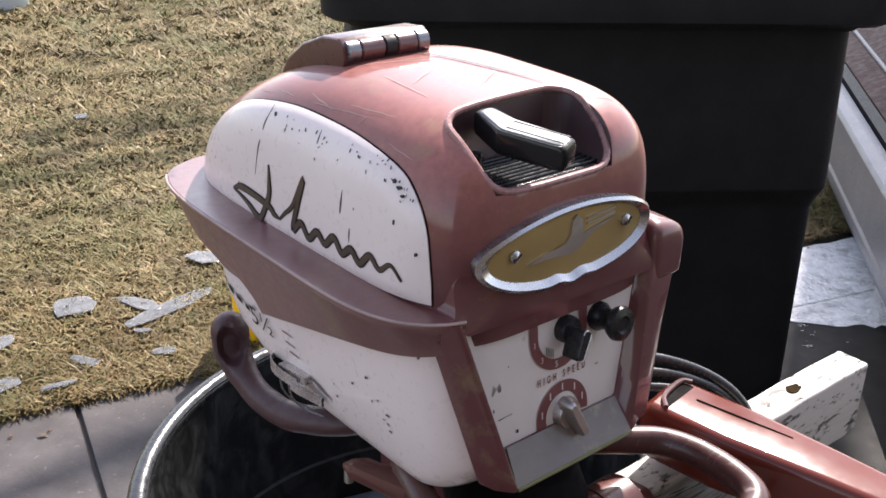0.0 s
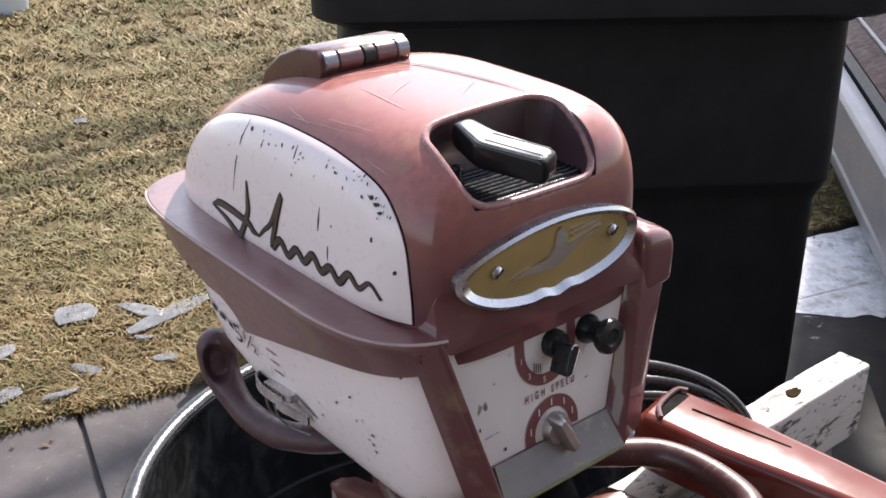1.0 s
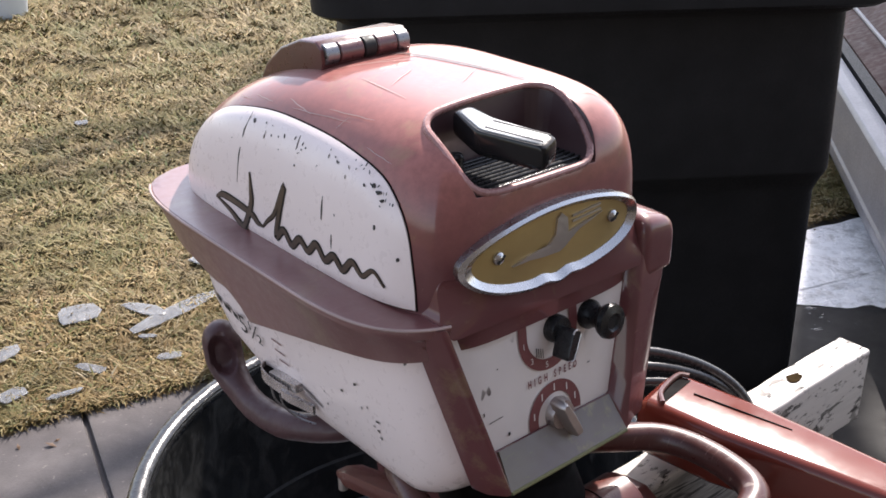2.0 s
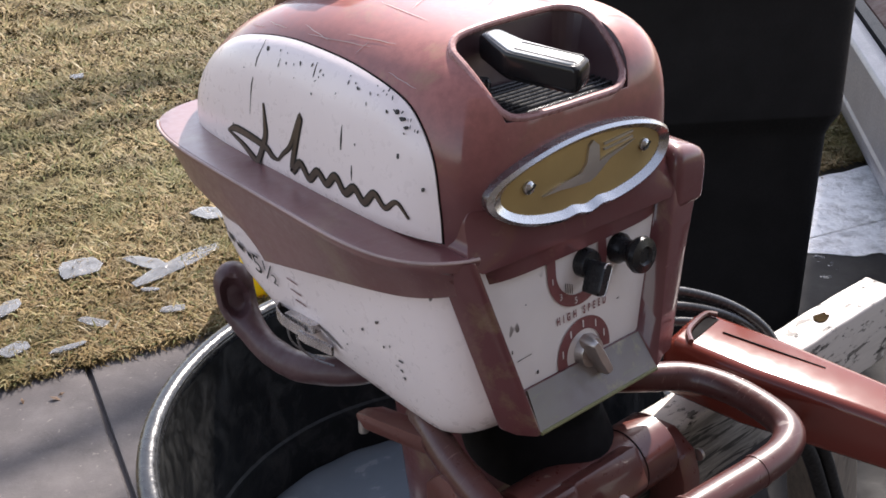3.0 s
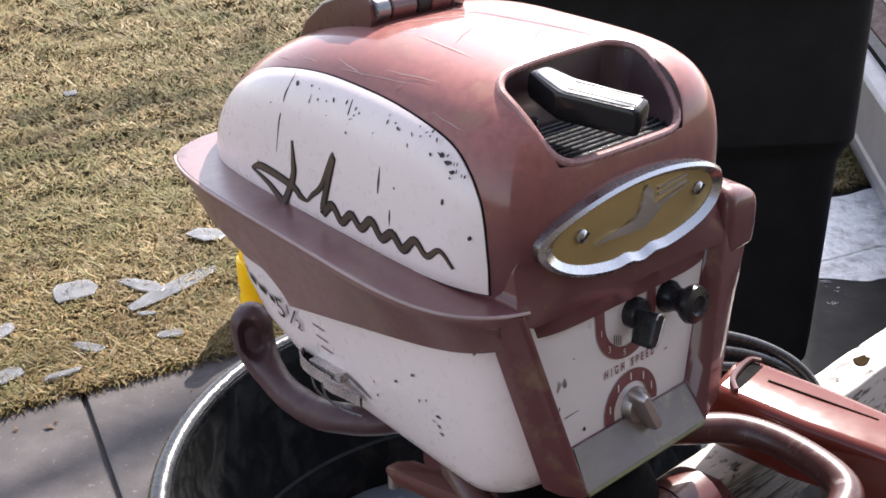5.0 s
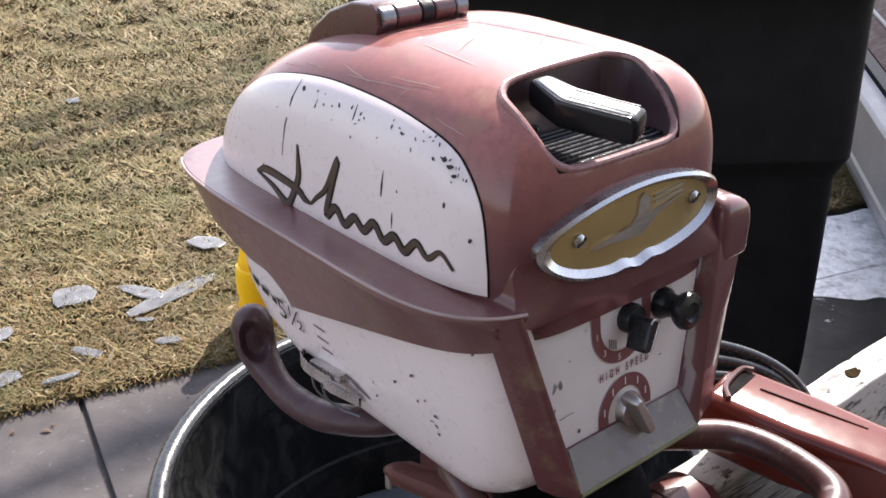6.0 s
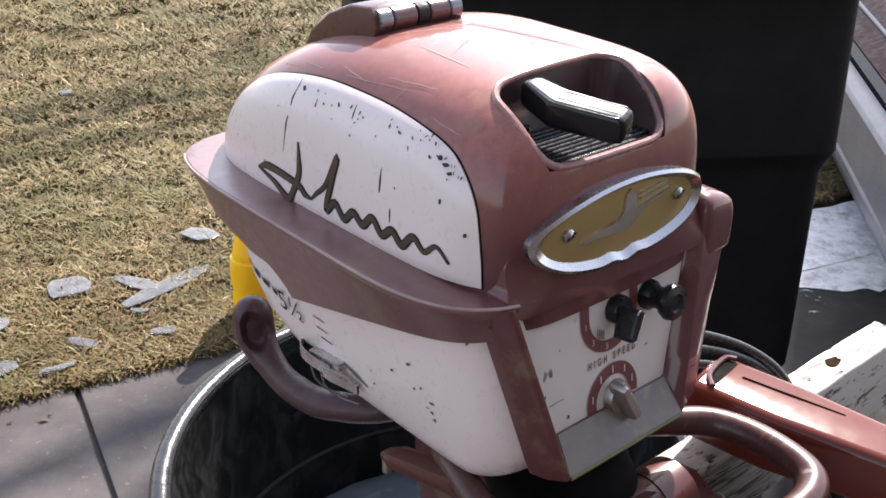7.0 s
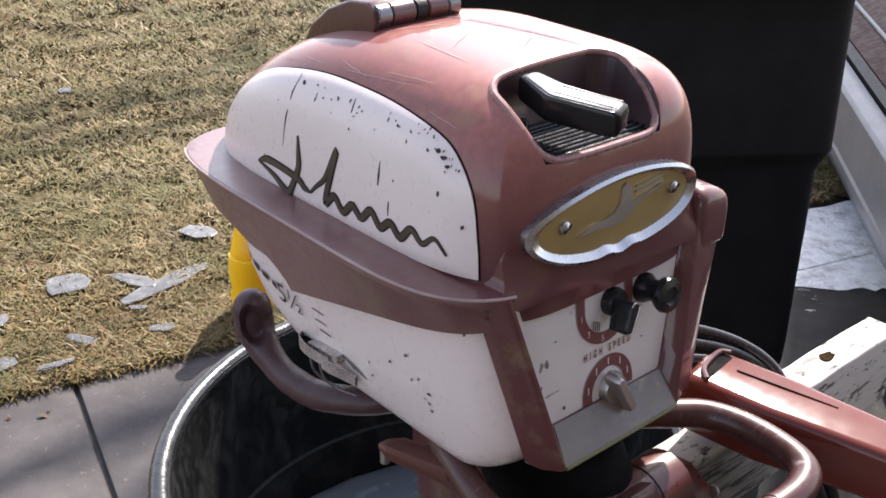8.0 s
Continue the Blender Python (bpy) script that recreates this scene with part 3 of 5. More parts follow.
for k in range(len(floor_)):
    levels = [(floor_[k], 1.063), (blend[k], 1.081), (top_[k], 1.104), (flare[k], 1.17)]
    for i in range(240):
        u = i / 80
        (a, za), (b, zb) = levels[int(u)], levels[int(u) + 1]
        t = u - int(u)
        l, f, z = a[0] + (b[0] - a[0]) * t, a[1] + (b[1] - a[1]) * t, za + (zb - za) * t
        w, h = cowl_size(f)
        if f > AF + CF - 0.001 or (abs(l) / max(w, 1e-4)) ** squareness(l) + ((z - Z0) / max(h, 1e-4)) ** squareness(l) > 1:
            if i:
                rim_pts.append((l, f, z))
            break
gap_at = max(range(len(rim_pts)), key=lambda i: math.dist(rim_pts[i], rim_pts[i - 1]))
rim_pts = rim_pts[gap_at:] + rim_pts[:gap_at]
a0, b0 = rim_pts[-1][0], rim_pts[0][0]
low_edge = [(a0 + (b0 - a0) * k / 10, front_f(a0 + (b0 - a0) * k / 10, 1.0635) - 0.0008, 1.0635) for k in range(11)]
lip = [P(*p) for i, p in enumerate(rim_pts) if i % 3 == 0 or i == len(rim_pts) - 1] + [P(*p) for p in low_edge]
for _ in range(2):
    lip = [tuple(0.25 * a + 0.5 * b + 0.25 * c for a, b, c in zip(lip[k - 1], lip[k], lip[(k + 1) % len(lip)])) for k in range(len(lip))]
lip = smooth_path([*lip, lip[0]], 2)
part("recess_lip", tube(lip, 0.0028, 10, 1.0, False), WORN_GLINT, cowl, "worn rolled edge of the recess, its sun glint put into the colour")
on_top = lambda l, f, o: P(l, f, cowl_top(l, f) + o)
part("top_seam", ribbon([(0.046 - 0.012 * max(0.0, (-0.15 - 0.0065 * k + 0.07) / -0.13) ** 2, -0.076 - 0.0065 * k) for k in range(22)], 0.0028, on_top, 0.0009), INK, cowl, "dark open seam beside the hood's top")

# black louvred grille and starter grip in the recess
grille = part("grille", joined(*[box(-0.066, 0.039, 0.012 + 0.0054 * i, 0.015 + 0.0054 * i, 0.4085, 0.4115) for i in range(9)], box(-0.067, 0.040, 0.008, 0.061, 0.4082, 0.4096)), BLACK, motor, "black louvred grille plate", bevel=0.0006, segments=1)
g_out = rounded([(-0.0425, 0.0075), (-0.012, -0.0126), (0.041, -0.0118), (0.041, 0.0085), (-0.01, 0.0115), (-0.036, 0.021)], 0.005, 4)
grip_m = Matrix.Translation(P(-0.037, -0.02, 1.0925)) @ Euler((radians(8), radians(4), radians(-70))).to_matrix().to_4x4()
grip_loops = []
for s, z in ((0.88, -0.0085), (0.97, -0.007), (1.0, -0.004), (1.0, 0.006), (0.97, 0.009), (0.9, 0.0105)):
    grip_loops.append([grip_m @ Vector((u * s, v * s, z)) for u, v in g_out])
grip = part("starter_grip", loft(grip_loops, True, True, True), GRIP, motor, "black plastic pull-starter grip lying in the recess")
for s in (-0.0055, 0.0055):
    part("grip_trim", moved(box(-0.008, 0.036, s - 0.0006, s + 0.0006, 0.0100, 0.0118), grip_m), BLACK, grip)
# Pale plate that stands in for the glare on the grip's top.
inlay = rounded([(-0.036, 0.0075), (-0.01, -0.0095), (0.037, -0.009), (0.037, 0.006), (-0.009, 0.0088), (-0.033, 0.0165)], 0.004, 3)
part("grip_glare", moved(loft([[(u * q, v * q, z) for u, v in inlay] for q, z in ((1.0, 0.0095), (1.0, 0.0108), (0.96, 0.0114))], True, True, True), grip_m), GLARE_GREY, grip, "grey upper face with its glare put into the colour")
part("rope_collar", moved(turned([(0.004, -0.012), (0.0055, -0.011), (0.0055, 0.004), (0.004, 0.006)], 16), Matrix.Translation(P(-0.05, -0.05, 1.072))), BLACK, grip)

# white side panels
panel_line = [(-0.0235, 0.984), (-0.0255, 1.007), (-0.0325, 1.039), (-0.048, 1.0605), (-0.071, 1.0725), (-0.117, 1.0795), (-0.164, 1.0815), (-0.205, 1.0805),
              (-0.245, 1.075), (-0.285, 1.065), (-0.318, 1.048), (-0.342, 1.024), (-0.352, 1.0), (-0.35, 0.978), (-0.304, 0.976), (-0.248, 0.977), (-0.135, 0.979), (-0.071, 0.981)]
panel_out = [tuple(p)[:2] for p in smooth_path([(*p, 0) for p in panel_line + panel_line[:1]], 5)][:-1]
pc = (sum(p[0] for p in panel_out) / len(panel_out), sum(p[1] for p in panel_out) / len(panel_out))
gap_out = [(pc[0] + (u - pc[0]) * 1.006, pc[1] + (v - pc[1]) * 1.02) for u, v in panel_out]
side_panels = []
for sign in (-1, 1):
    place = on_side(sign)
    panel = part("side_panel", plate(panel_out, place, -0.002, 0.0045, 30, 0.0028), WHITE, motor, "chipped cream-white enamel side panel")
    part("panel_gasket", plate(gap_out, place, -0.002, 0.0007, 10), DARK, panel)
    side_panels.append(panel)

# the bronze emblem stroke on each white panel, drawn as plain shapes
stroke = [(-0.275, 0.995), (-0.253, 0.990), (-0.2385, 0.984), (-0.2304, 0.9825), (-0.2235, 0.992), (-0.2164, 1.0072), (-0.217, 1.02), (-0.2191, 1.0318)]
stroke2 = [(-0.275, 0.995), (-0.262, 1.0), (-0.24, 1.0), (-0.2165, 0.9975), (-0.2087, 0.9935), (-0.2, 0.992)]
wave = [(-0.2, 0.992), (-0.193, 0.999), (-0.181, 1.01), (-0.1685, 1.0349), (-0.1745, 1.012), (-0.1801, 0.990)]
wave += [(-0.1801 + 0.0112 * (k + 1), 0.995 + (0.0042 if k % 2 == 0 else -0.0038) * (1 + 0.35 * math.sin(k * 1.9)) + 0.0006 * k) for k in range(12)]
for panel, sign in zip(side_panels, (-1, 1)):
    place = on_side(sign)
    for line in (stroke, stroke2, wave):
        path = [tuple(p)[:2] for p in smooth_path([(*q, 0) for q in line], 6)]
        part("emblem_outline", ribbon(path, 0.0072, place, 0.0049), INK, panel)
        part("emblem_stroke", ribbon(path, 0.0045, place, 0.0054), SCRIPT, panel)

# chips and scratches on the near panel
rnd = random.Random(5)
marks = [(-0.225, 1.069, 0.005, 0.0035), (-0.118, 1.032, 0.002, 0.019), (-0.105, 1.012, 0.0016, 0.013), (-0.058, 1.037, 0.003, 0.0045), (-0.036, 1.02, 0.002, 0.003), (-0.06, 1.0605, 0.005, 0.003), (-0.066, 1.0635, 0.004, 0.003), (-0.055, 1.056, 0.004, 0.0025), (-0.16, 1.068, 0.0015, 0.011)]
for i in range(46):
    u, v = rnd.uniform(-0.21, -0.045), 1.068 + rnd.gauss(0, 0.004)
    v -= 0.02 * max(0.0, (u + 0.09) / 0.045) ** 2
    if i > 38:
        u, v = rnd.uniform(-0.32, -0.04), rnd.uniform(1.0, 1.055)
    if v > 1.074:
        continue
    d, ln = rnd.uniform(0.3, 2.8), rnd.uniform(0.001, 0.0035)
    part("paint_chip", ribbon([(u + math.cos(d) * ln * k / 3, v + math.sin(d) * ln * k / 3) for k in range(4)], rnd.uniform(0.0006, 0.0017), on_side(-1), 0.0049), INK, side_panels[0], smooth=0)
for u, v, a, b in marks:
    line = [(u + a * 0.5 * math.cos(t) * rnd.uniform(0.6, 1.1), v + b * 0.5 * math.sin(t) * rnd.uniform(0.6, 1.1)) for t in (k * math.pi / 4 for k in range(8))]
    part("paint_chip", plate(line, on_side(-1), 0.001, 0.0048, 1), INK, side_panels[0], smooth=0)
part("crack", ribbon([(-0.232, 1.074), (-0.236, 1.06), (-0.238, 1.04), (-0.239, 1.018)], 0.0016, on_side(-1), 0.0049), INK, side_panels[0])


def plan(w, ff, fr, zf, nf=5.0, nr=2.6, n=168, cut=9.0, right=0.0, rw=1.0):
    """A cowl outline seen from above, evenly stepped; zf is a height or a height as a function of f; cut ends it flat in front; right squares the front corner on that side."""
    raw_, fc = [], -0.15
    for k in range(1440):
        a = k * 2 * math.pi / 1440
        c, s = math.cos(a), math.sin(a)
        e = (right if right and c > 0 else nf) if s > 0 else nr
        raw_.append((w * (rw if c > 0 else 1) * math.copysign(abs(c) ** (2 / e), c), min(cut, fc + (ff - fc if s > 0 else fc - fr) * math.copysign(abs(s) ** (2 / e), s))))
    raw_.append(raw_[0])
    steps = [0.0]
    for p, q in zip(raw_, raw_[1:]):
        steps.append(steps[-1] + math.dist(p, q))
    ls = np.interp([steps[-1] * k / n for k in range(n)], steps, [p[0] for p in raw_])
    fs = np.interp([steps[-1] * k / n for k in range(n)], steps, [p[1] for p in raw_])
    return [P(float(l), float(f), zf(f) if callable(zf) else zf) for l, f in zip(ls, fs)]


# lower cowl, white
def tail_flare(f, z):
    return 0.015 * max(0.0, min(1.0, (-0.222 - f) / 0.07)) * max(0.0, min(1.0, (z - 0.818) / 0.055))


def flared(loop):
    out = []
    for x, y, z in loop:
        lift = 0.034 * max(0.0, min(1.0, (-y + 0.045) / 0.062)) ** 1.6 * max(0.0, min(1.0, (0.868 - z - MO[2]) / 0.05))
        out.append((x + math.copysign(tail_flare(-y, z + MO[2]), x), y, z + lift))
    return out


low = part("lower_cowl", loft([flared(lp) for lp in (plan(0.124, -0.006, -0.325, 0.962, 6, 8), plan(0.1225, -0.003, -0.314, 0.93, 7, 8), plan(0.1185, 0.001, -0.308, 0.895, 8, 8), plan(0.1135, 0.004, -0.298, 0.862, 8, 8),
                               plan(0.1085, 0.006, -0.282, 0.836, 8, 7), plan(0.1045, 0.006, -0.267, 0.823, 7, 6), plan(0.1, 0.003, -0.261, 0.8145, 7, 6), plan(0.0935, -0.003, -0.252, 0.809, 6, 5), plan(0.083, -0.02, -0.242, 0.8065, 6, 5), plan(0.06, -0.05, -0.22, 0.806, 5, 4))], True, True, True),
           WHITE, motor, "chipped cream-white lower cowl")


def band_low(f):
    if f > -0.218:
        return 0.901 + (0.953 - 0.901) * max(0, (f + 0.218) / 0.218)
    d = -0.218 - f
    return 0.901 + 0.018 * min(1, d / 0.035) ** 0.7 + 0.012 * max(0.0, min(1, (d - 0.06) / 0.06))


def tucked(loop):
    """Draws the loop's front stretch, between the posts, back behind the skirt."""
    return [(x, max(y, 0.008), max(zz, 0.9695 - MO[2])) if y < 0.03 and abs(x) < 0.1005 else (x, y, zz) for x, y, zz in loop]


FR = 0.0045
band_loops = [plan(0.112, -0.02, -0.352, 0.979, 6, 6), plan(0.1195, -0.008, -0.362, 0.9812, 6, 6, cut=FR, right=7, rw=0.95), plan(0.1255, 0.0, -0.369, 0.9797, 5.5, 5.5, cut=FR, right=7, rw=0.95), plan(0.135, 0.006, -0.381, 0.9797, 4.8, 5.6, cut=FR, right=7, rw=0.95), plan(0.147, 0.010, -0.393, 0.9803, 4.3, 5.6, cut=FR, right=7, rw=0.95),
              plan(0.1545, 0.012, -0.399, 0.9802, 4.1, 5.6, cut=FR, right=7, rw=0.95), plan(0.1564, 0.0125, -0.401, 0.9787, 4, 5.6, cut=FR, right=7, rw=0.95), plan(0.1562, 0.0125, -0.401, 0.976, 4, 5.6, cut=FR, right=7, rw=0.95), plan(0.1535, 0.0115, -0.396, 0.9715, 4.1, 5.6, cut=FR, right=7, rw=0.95),
              plan(0.143, 0.007, -0.373, lambda f: 0.937 + 0.028 * max(0, (f + 0.218) / 0.218), 4.8, 6, cut=FR, right=10, rw=1.075), plan(0.134, 0.004, -0.348, band_low, 6, 7, cut=FR, right=10, rw=1.1), plan(0.118, -0.01, -0.33, lambda f: band_low(f) + 0.004, 8, 6)]
band_loops = [tucked(lp) for lp in band_loops]
band = part("cowl_band", loft(band_loops), BAND, motor, "worn maroon band with a tail fin", smooth=32)
edge_ = [p for p in plan(0.1566, 0.0125, -0.4012, 0.9797, 4, 5.6, cut=FR, right=10) if p[0] < -0.1 and p[1] < 0.375]
part("band_edge", tube(edge_, 0.0012, 6), SCRATCH, band, "bare metal edge worn through the paint")


def skirt(l, z, off):
    t = max(0.0, min(1.0, (z - 0.966) / 0.038))
    t = t * t * (3 - 2 * t)
    return P(l, 0.0052 * (1 - t) + (front_f(math.copysign(min(abs(l), 0.1), l), z) + 0.0005) * t + off, z)


part("cowl_skirt", plate(dense(rounded([(-0.1, 0.9675), (0.099, 0.9645), (0.1085, 0.9805), (0.1045, 0.9865), (0.1015, 1.0), (0.098, 1.008), (0.0, 1.008), (-0.098, 1.008), (-0.1015, 1.0), (-0.1045, 0.9865), (-0.1085, 0.9805)], 0.003, 3), 0.005), skirt, -0.02, 0.0, 8), MAROON, cowl)
for u0, v0, u1, v1 in ((-0.19, 1.087, -0.12, 1.092), (-0.2, 1.091, -0.165, 1.088), (-0.15, 1.094, -0.1, 1.097), (-0.25, 1.083, -0.22, 1.085), (-0.09, 1.083, -0.06, 1.079), (-0.28, 1.075, -0.255, 1.079), (-0.13, 1.086, -0.125, 1.094)):
    part("scratch", ribbon([(u0 + (u1 - u0) * k / 6, v0 + (v1 - v0) * k / 6 + 0.0002 * math.sin(k * 2.1)) for k in range(7)], 0.0005, on_side(-1), 0.0006), SCRATCH, cowl, smooth=0)
for l0, f0, l1, f1 in ((-0.05, -0.2, 0.02, -0.17), (-0.03, -0.19, 0.04, -0.18), (-0.045, -0.13, -0.01, -0.15), (0.0, -0.1, 0.03, -0.12), (-0.055, -0.1, -0.05, -0.16), (0.01, -0.2, 0.045, -0.19)):
    pts = [(l0 + (l1 - l0) * k / 6, f0 + (f1 - f0) * k / 6 + 0.0004 * math.sin(k * 1.7)) for k in range(7)]
    part("scratch", ribbon(pts, 0.0008, lambda l, f, o: P(l, f, cowl_top(l, f) + o), 0.0006), SCRATCH, cowl, smooth=0)


# control panel and its frame
def panel_f(z):
    return -0.004 + (0.964 - z) / 0.1 * 0.013


def on_panel(l, z, off):
    return P(l, panel_f(z) + off, z)


control = part("control_panel", loft([[on_panel(l, z, -0.004) for l, z in ((-0.0985, 0.972), (0.0905, 0.972), (0.0625, 0.858), (-0.0625, 0.858))],
                                      [on_panel(l, z, 0.0) for l, z in ((-0.0985, 0.972), (0.0905, 0.972), (0.0625, 0.858), (-0.0625, 0.858))]], True, True, True), PANEL, motor, "scuffed white control panel", smooth=0)


def frame_section(s, t):
    """Cross-section of the panel frame; t runs down the post."""
    mixv = lambda a, b: a + (b - a) * t
    return [P(s * mixv(0.1215, 0.0825) + (0.022 if s > 0 else 0), mixv(-0.018, 0.006), mixv(0.9765 if s < 0 else 0.973, 0.8345)), P(s * mixv(0.117, 0.0765) + (0.0225 if s > 0 else 0), mixv(-0.004, 0.018), mixv(0.978 if s < 0 else 0.974, 0.832)), P(s * mixv(0.1095, 0.068) + ((0.022 - 0.006 * t) if s > 0 else 0), mixv(0.0043, 0.030 if s < 0 else 0.022), mixv(0.9785 if s < 0 else 0.9745, 0.833)),
            P(s * mixv(0.105 if s < 0 else 0.1, 0.0645), mixv(0.005, 0.0315), mixv(0.979 if s < 0 else 0.975, 0.835)), P(s * mixv(0.0985 if s < 0 else 0.0905, 0.0625), mixv(-0.0045, 0.0105), mixv(0.972, 0.861)), P(s * mixv(0.0985 if s < 0 else 0.0905, 0.0625), -0.03, mixv(0.972, 0.861))]


left = [frame_section(-1, t) for t in (0, 0.25, 0.5, 0.75, 1.0)]
right = [frame_section(1, t) for t in (1.0, 0.75, 0.5, 0.25, 0)]
part("panel_frame", loft(left[:5] and [*left, *right], True, True, True), MAROON, motor, "maroon frame posts round the controls", bevel=0.0025)
cap_line = rounded([(0.098, -0.055), (0.147, -0.055), (0.1475, -0.016), (0.137, 0.007), (0.098, 0.0085)], 0.009, 6)
part("post_cap", loft([[P(0.122 + (l - 0.122) * q, -0.024 + (f + 0.024) * q, z - (0.3 if z > 0.97 else 0.0) * max(0.0, l - 0.118)) for l, f in cap_line] for q, z in ((0.95, 0.953), (0.99, 0.9545), (1.0, 0.958), (1.0, 0.98), (0.995, 0.985), (0.98, 0.9895), (0.95, 0.9935), (0.9, 0.9968), (0.82, 0.9993), (0.7, 1.001), (0.5, 1.002))], True, True, True), MAROON, motor, "rounded shoulder above the frame post")
part("chin_shelf", loft([[P(-0.0655, 0.0295, 0.8355), P(0.0655, 0.0295, 0.8355), P(0.0615, 0.0115, 0.8605), P(-0.0615, 0.0115, 0.8605)],
                         [P(-0.0645, 0.031, 0.8362), P(0.0645, 0.031, 0.8362), P(0.061, 0.0125, 0.8618), P(-0.061, 0.0125, 0.8618)]], True, True, True), CHIN, motor, "chin shelf worn to grey and yellow-green", smooth=0)

part("chin_edge", tube([P(-0.064, 0.0312, 0.8352), P(0.0, 0.0314, 0.8352), P(0.064, 0.0312, 0.8352)], 0.0016, 8), MOSSY, motor, "yellow-green worn chin edge")

# oval emblem plate
EZ, EA, EB = 1.0145, 0.0905, 0.0325
oval = ellipse(-0.0015, EZ, EA, EB, 96)


def notch(p):
    d = abs(p[0] + 0.002)
    return (p[0], p[1] + (0.002 * math.exp(-((d - 0.013) / 0.007) ** 2) - 0.001 * math.exp(-(d / 0.006) ** 2)) * (1 if p[1] < EZ else 0))


oval = [notch(p) for p in oval]
inner = [notch(p) for p in ellipse(-0.0005, EZ, EA - 0.0112, EB - 0.0085, 96)]
emblem = part("emblem_rim", ring_plate(oval, inner, on_front, -0.004, 0.008), CHROME, motor, "polished chrome rim of the oval badge")
part("emblem_plate", plate(inner, on_front, -0.003, 0.0022, 5), GOLD, emblem, "gold badge plate")
swoosh = [(-0.046, 1.008), (-0.03, 1.0125), (-0.012, 1.013), (-0.004, 1.021), (-0.002, 1.033), (0.002, 1.036), (0.008, 1.031), (0.009, 1.019), (0.02, 1.022), (0.046, 1.026), (0.02, 1.0185), (0.006, 1.009), (0.0, 1.0065), (-0.016, 1.007), (-0.03, 1.0085)]
part("emblem_swoosh", plate(dense(swoosh, 0.004), on_front, 0.001, 0.0042, 2), STEEL, emblem, "silver abstract swoosh")
for z in (1.0305, 1.0265):
    part("emblem_stripe", plate(dense([(0.014, z - 0.001), (0.044, z + 0.001), (0.044, z + 0.0025), (0.014, z + 0.0005)], 0.005), on_front, 0.001, 0.0036, 2), STEEL, emblem)
for l in (-0.058, 0.058):
    c = Vector(on_front(l, 1.018, 0.003))
    m = Matrix.Translation(c) @ Euler((radians(90), 0, 0)).to_matrix().to_4x4()
    screw = part("screw", moved(turned([(0.0048, -0.001), (0.0048, 0.0008), (0.0036, 0.0022), (0.0015, 0.003), (0.0, 0.0031)], 20), m), CHROME, emblem)
    part("screw_slot", moved(box(-0.0042, 0.0042, -0.0006, 0.0006, 0.0022, 0.0034), m @ pose(0, 0, 0, 0, 0, 35)), INK, screw)


# dials, knobs and lettering
def arc(cu, cv, r, a0, a1, n=28):
    return [(cu + r * math.cos(radians(a0 + (a1 - a0) * k / n)), cv + r * math.sin(radians(a0 + (a1 - a0) * k / n))) for k in range(n + 1)]


def band_arc(cu, cv, r0, r1, a0, a1, off):
    return loft([[on_panel(u, v, off) for u, v in arc(cu, cv, r0, a0, a1)], [on_panel(u, v, off) for u, v in arc(cu, cv, r1, a0, a1)]], False)


DU, DV = -0.0005, 0.938
upper = [(DU - 0.0315, 0.971), *arc(DU, DV, 0.0315, 180, 360), (DU + 0.0315, 0.971)]
under = [(DU - 0.0225, 0.971), *arc(DU, DV, 0.0225, 180, 360), (DU + 0.0225, 0.971)]
dial = part("slow_speed_dial", loft([[on_panel(u, v, 0.0008) for u, v in upper], [on_panel(u, v, 0.0008) for u, v in under]], False), DIAL, control, "maroon printed dial", smooth=0)
part("high_speed_dial", band_arc(0.002, 0.8665, 0.0185, 0.0285, -8, 200, 0.0008), DIAL, control, "maroon printed dial", smooth=0)
for a, text in ((190, "1"), (225, "3"), (262, "5"), (318, "7")):
    u, v = DU + 0.027 * math.cos(radians(a)), DV + 0.027 * math.sin(radians(a))
    lettering(text, 0.007, lambda x, y, o, u=u, v=v: on_panel(u + x, v + y, o), 0.0013, PANEL, "dial_number", dial)
for k in range(4):
    part("tick", loft([[on_panel(-0.0145 + 0.0022 * k, 0.928 - 0.001 * k, 0.0009), on_panel(-0.0137 + 0.0022 * k, 0.928 - 0.001 * k, 0.0009)], [on_panel(-0.0145 + 0.0022 * k, 0.9205 - 0.001 * k, 0.0009), on_panel(-0.0137 + 0.0022 * k, 0.9205 - 0.001 * k, 0.0009)]], False), INK, dial, smooth=0)
for a in (20, 55, 90, 125, 165):
    u, v = 0.002 + 0.0235 * math.cos(radians(a)), 0.8665 + 0.0235 * math.sin(radians(a))
    part("tick", loft([[on_panel(u - 0.0006, v - 0.003, 0.0012), on_panel(u + 0.0006, v - 0.003, 0.0012)], [on_panel(u - 0.0006, v + 0.003, 0.0012), on_panel(u + 0.0006, v + 0.003, 0.0012)]], False), PANEL, dial, smooth=0)
lettering("HIGH SPEED", 0.0085, lambda x, y, o: on_panel(0.0015 + x * 0.6, 0.9005 + y, o), 0.0009, DIAL, "words", control, 2.1, 0.0003)
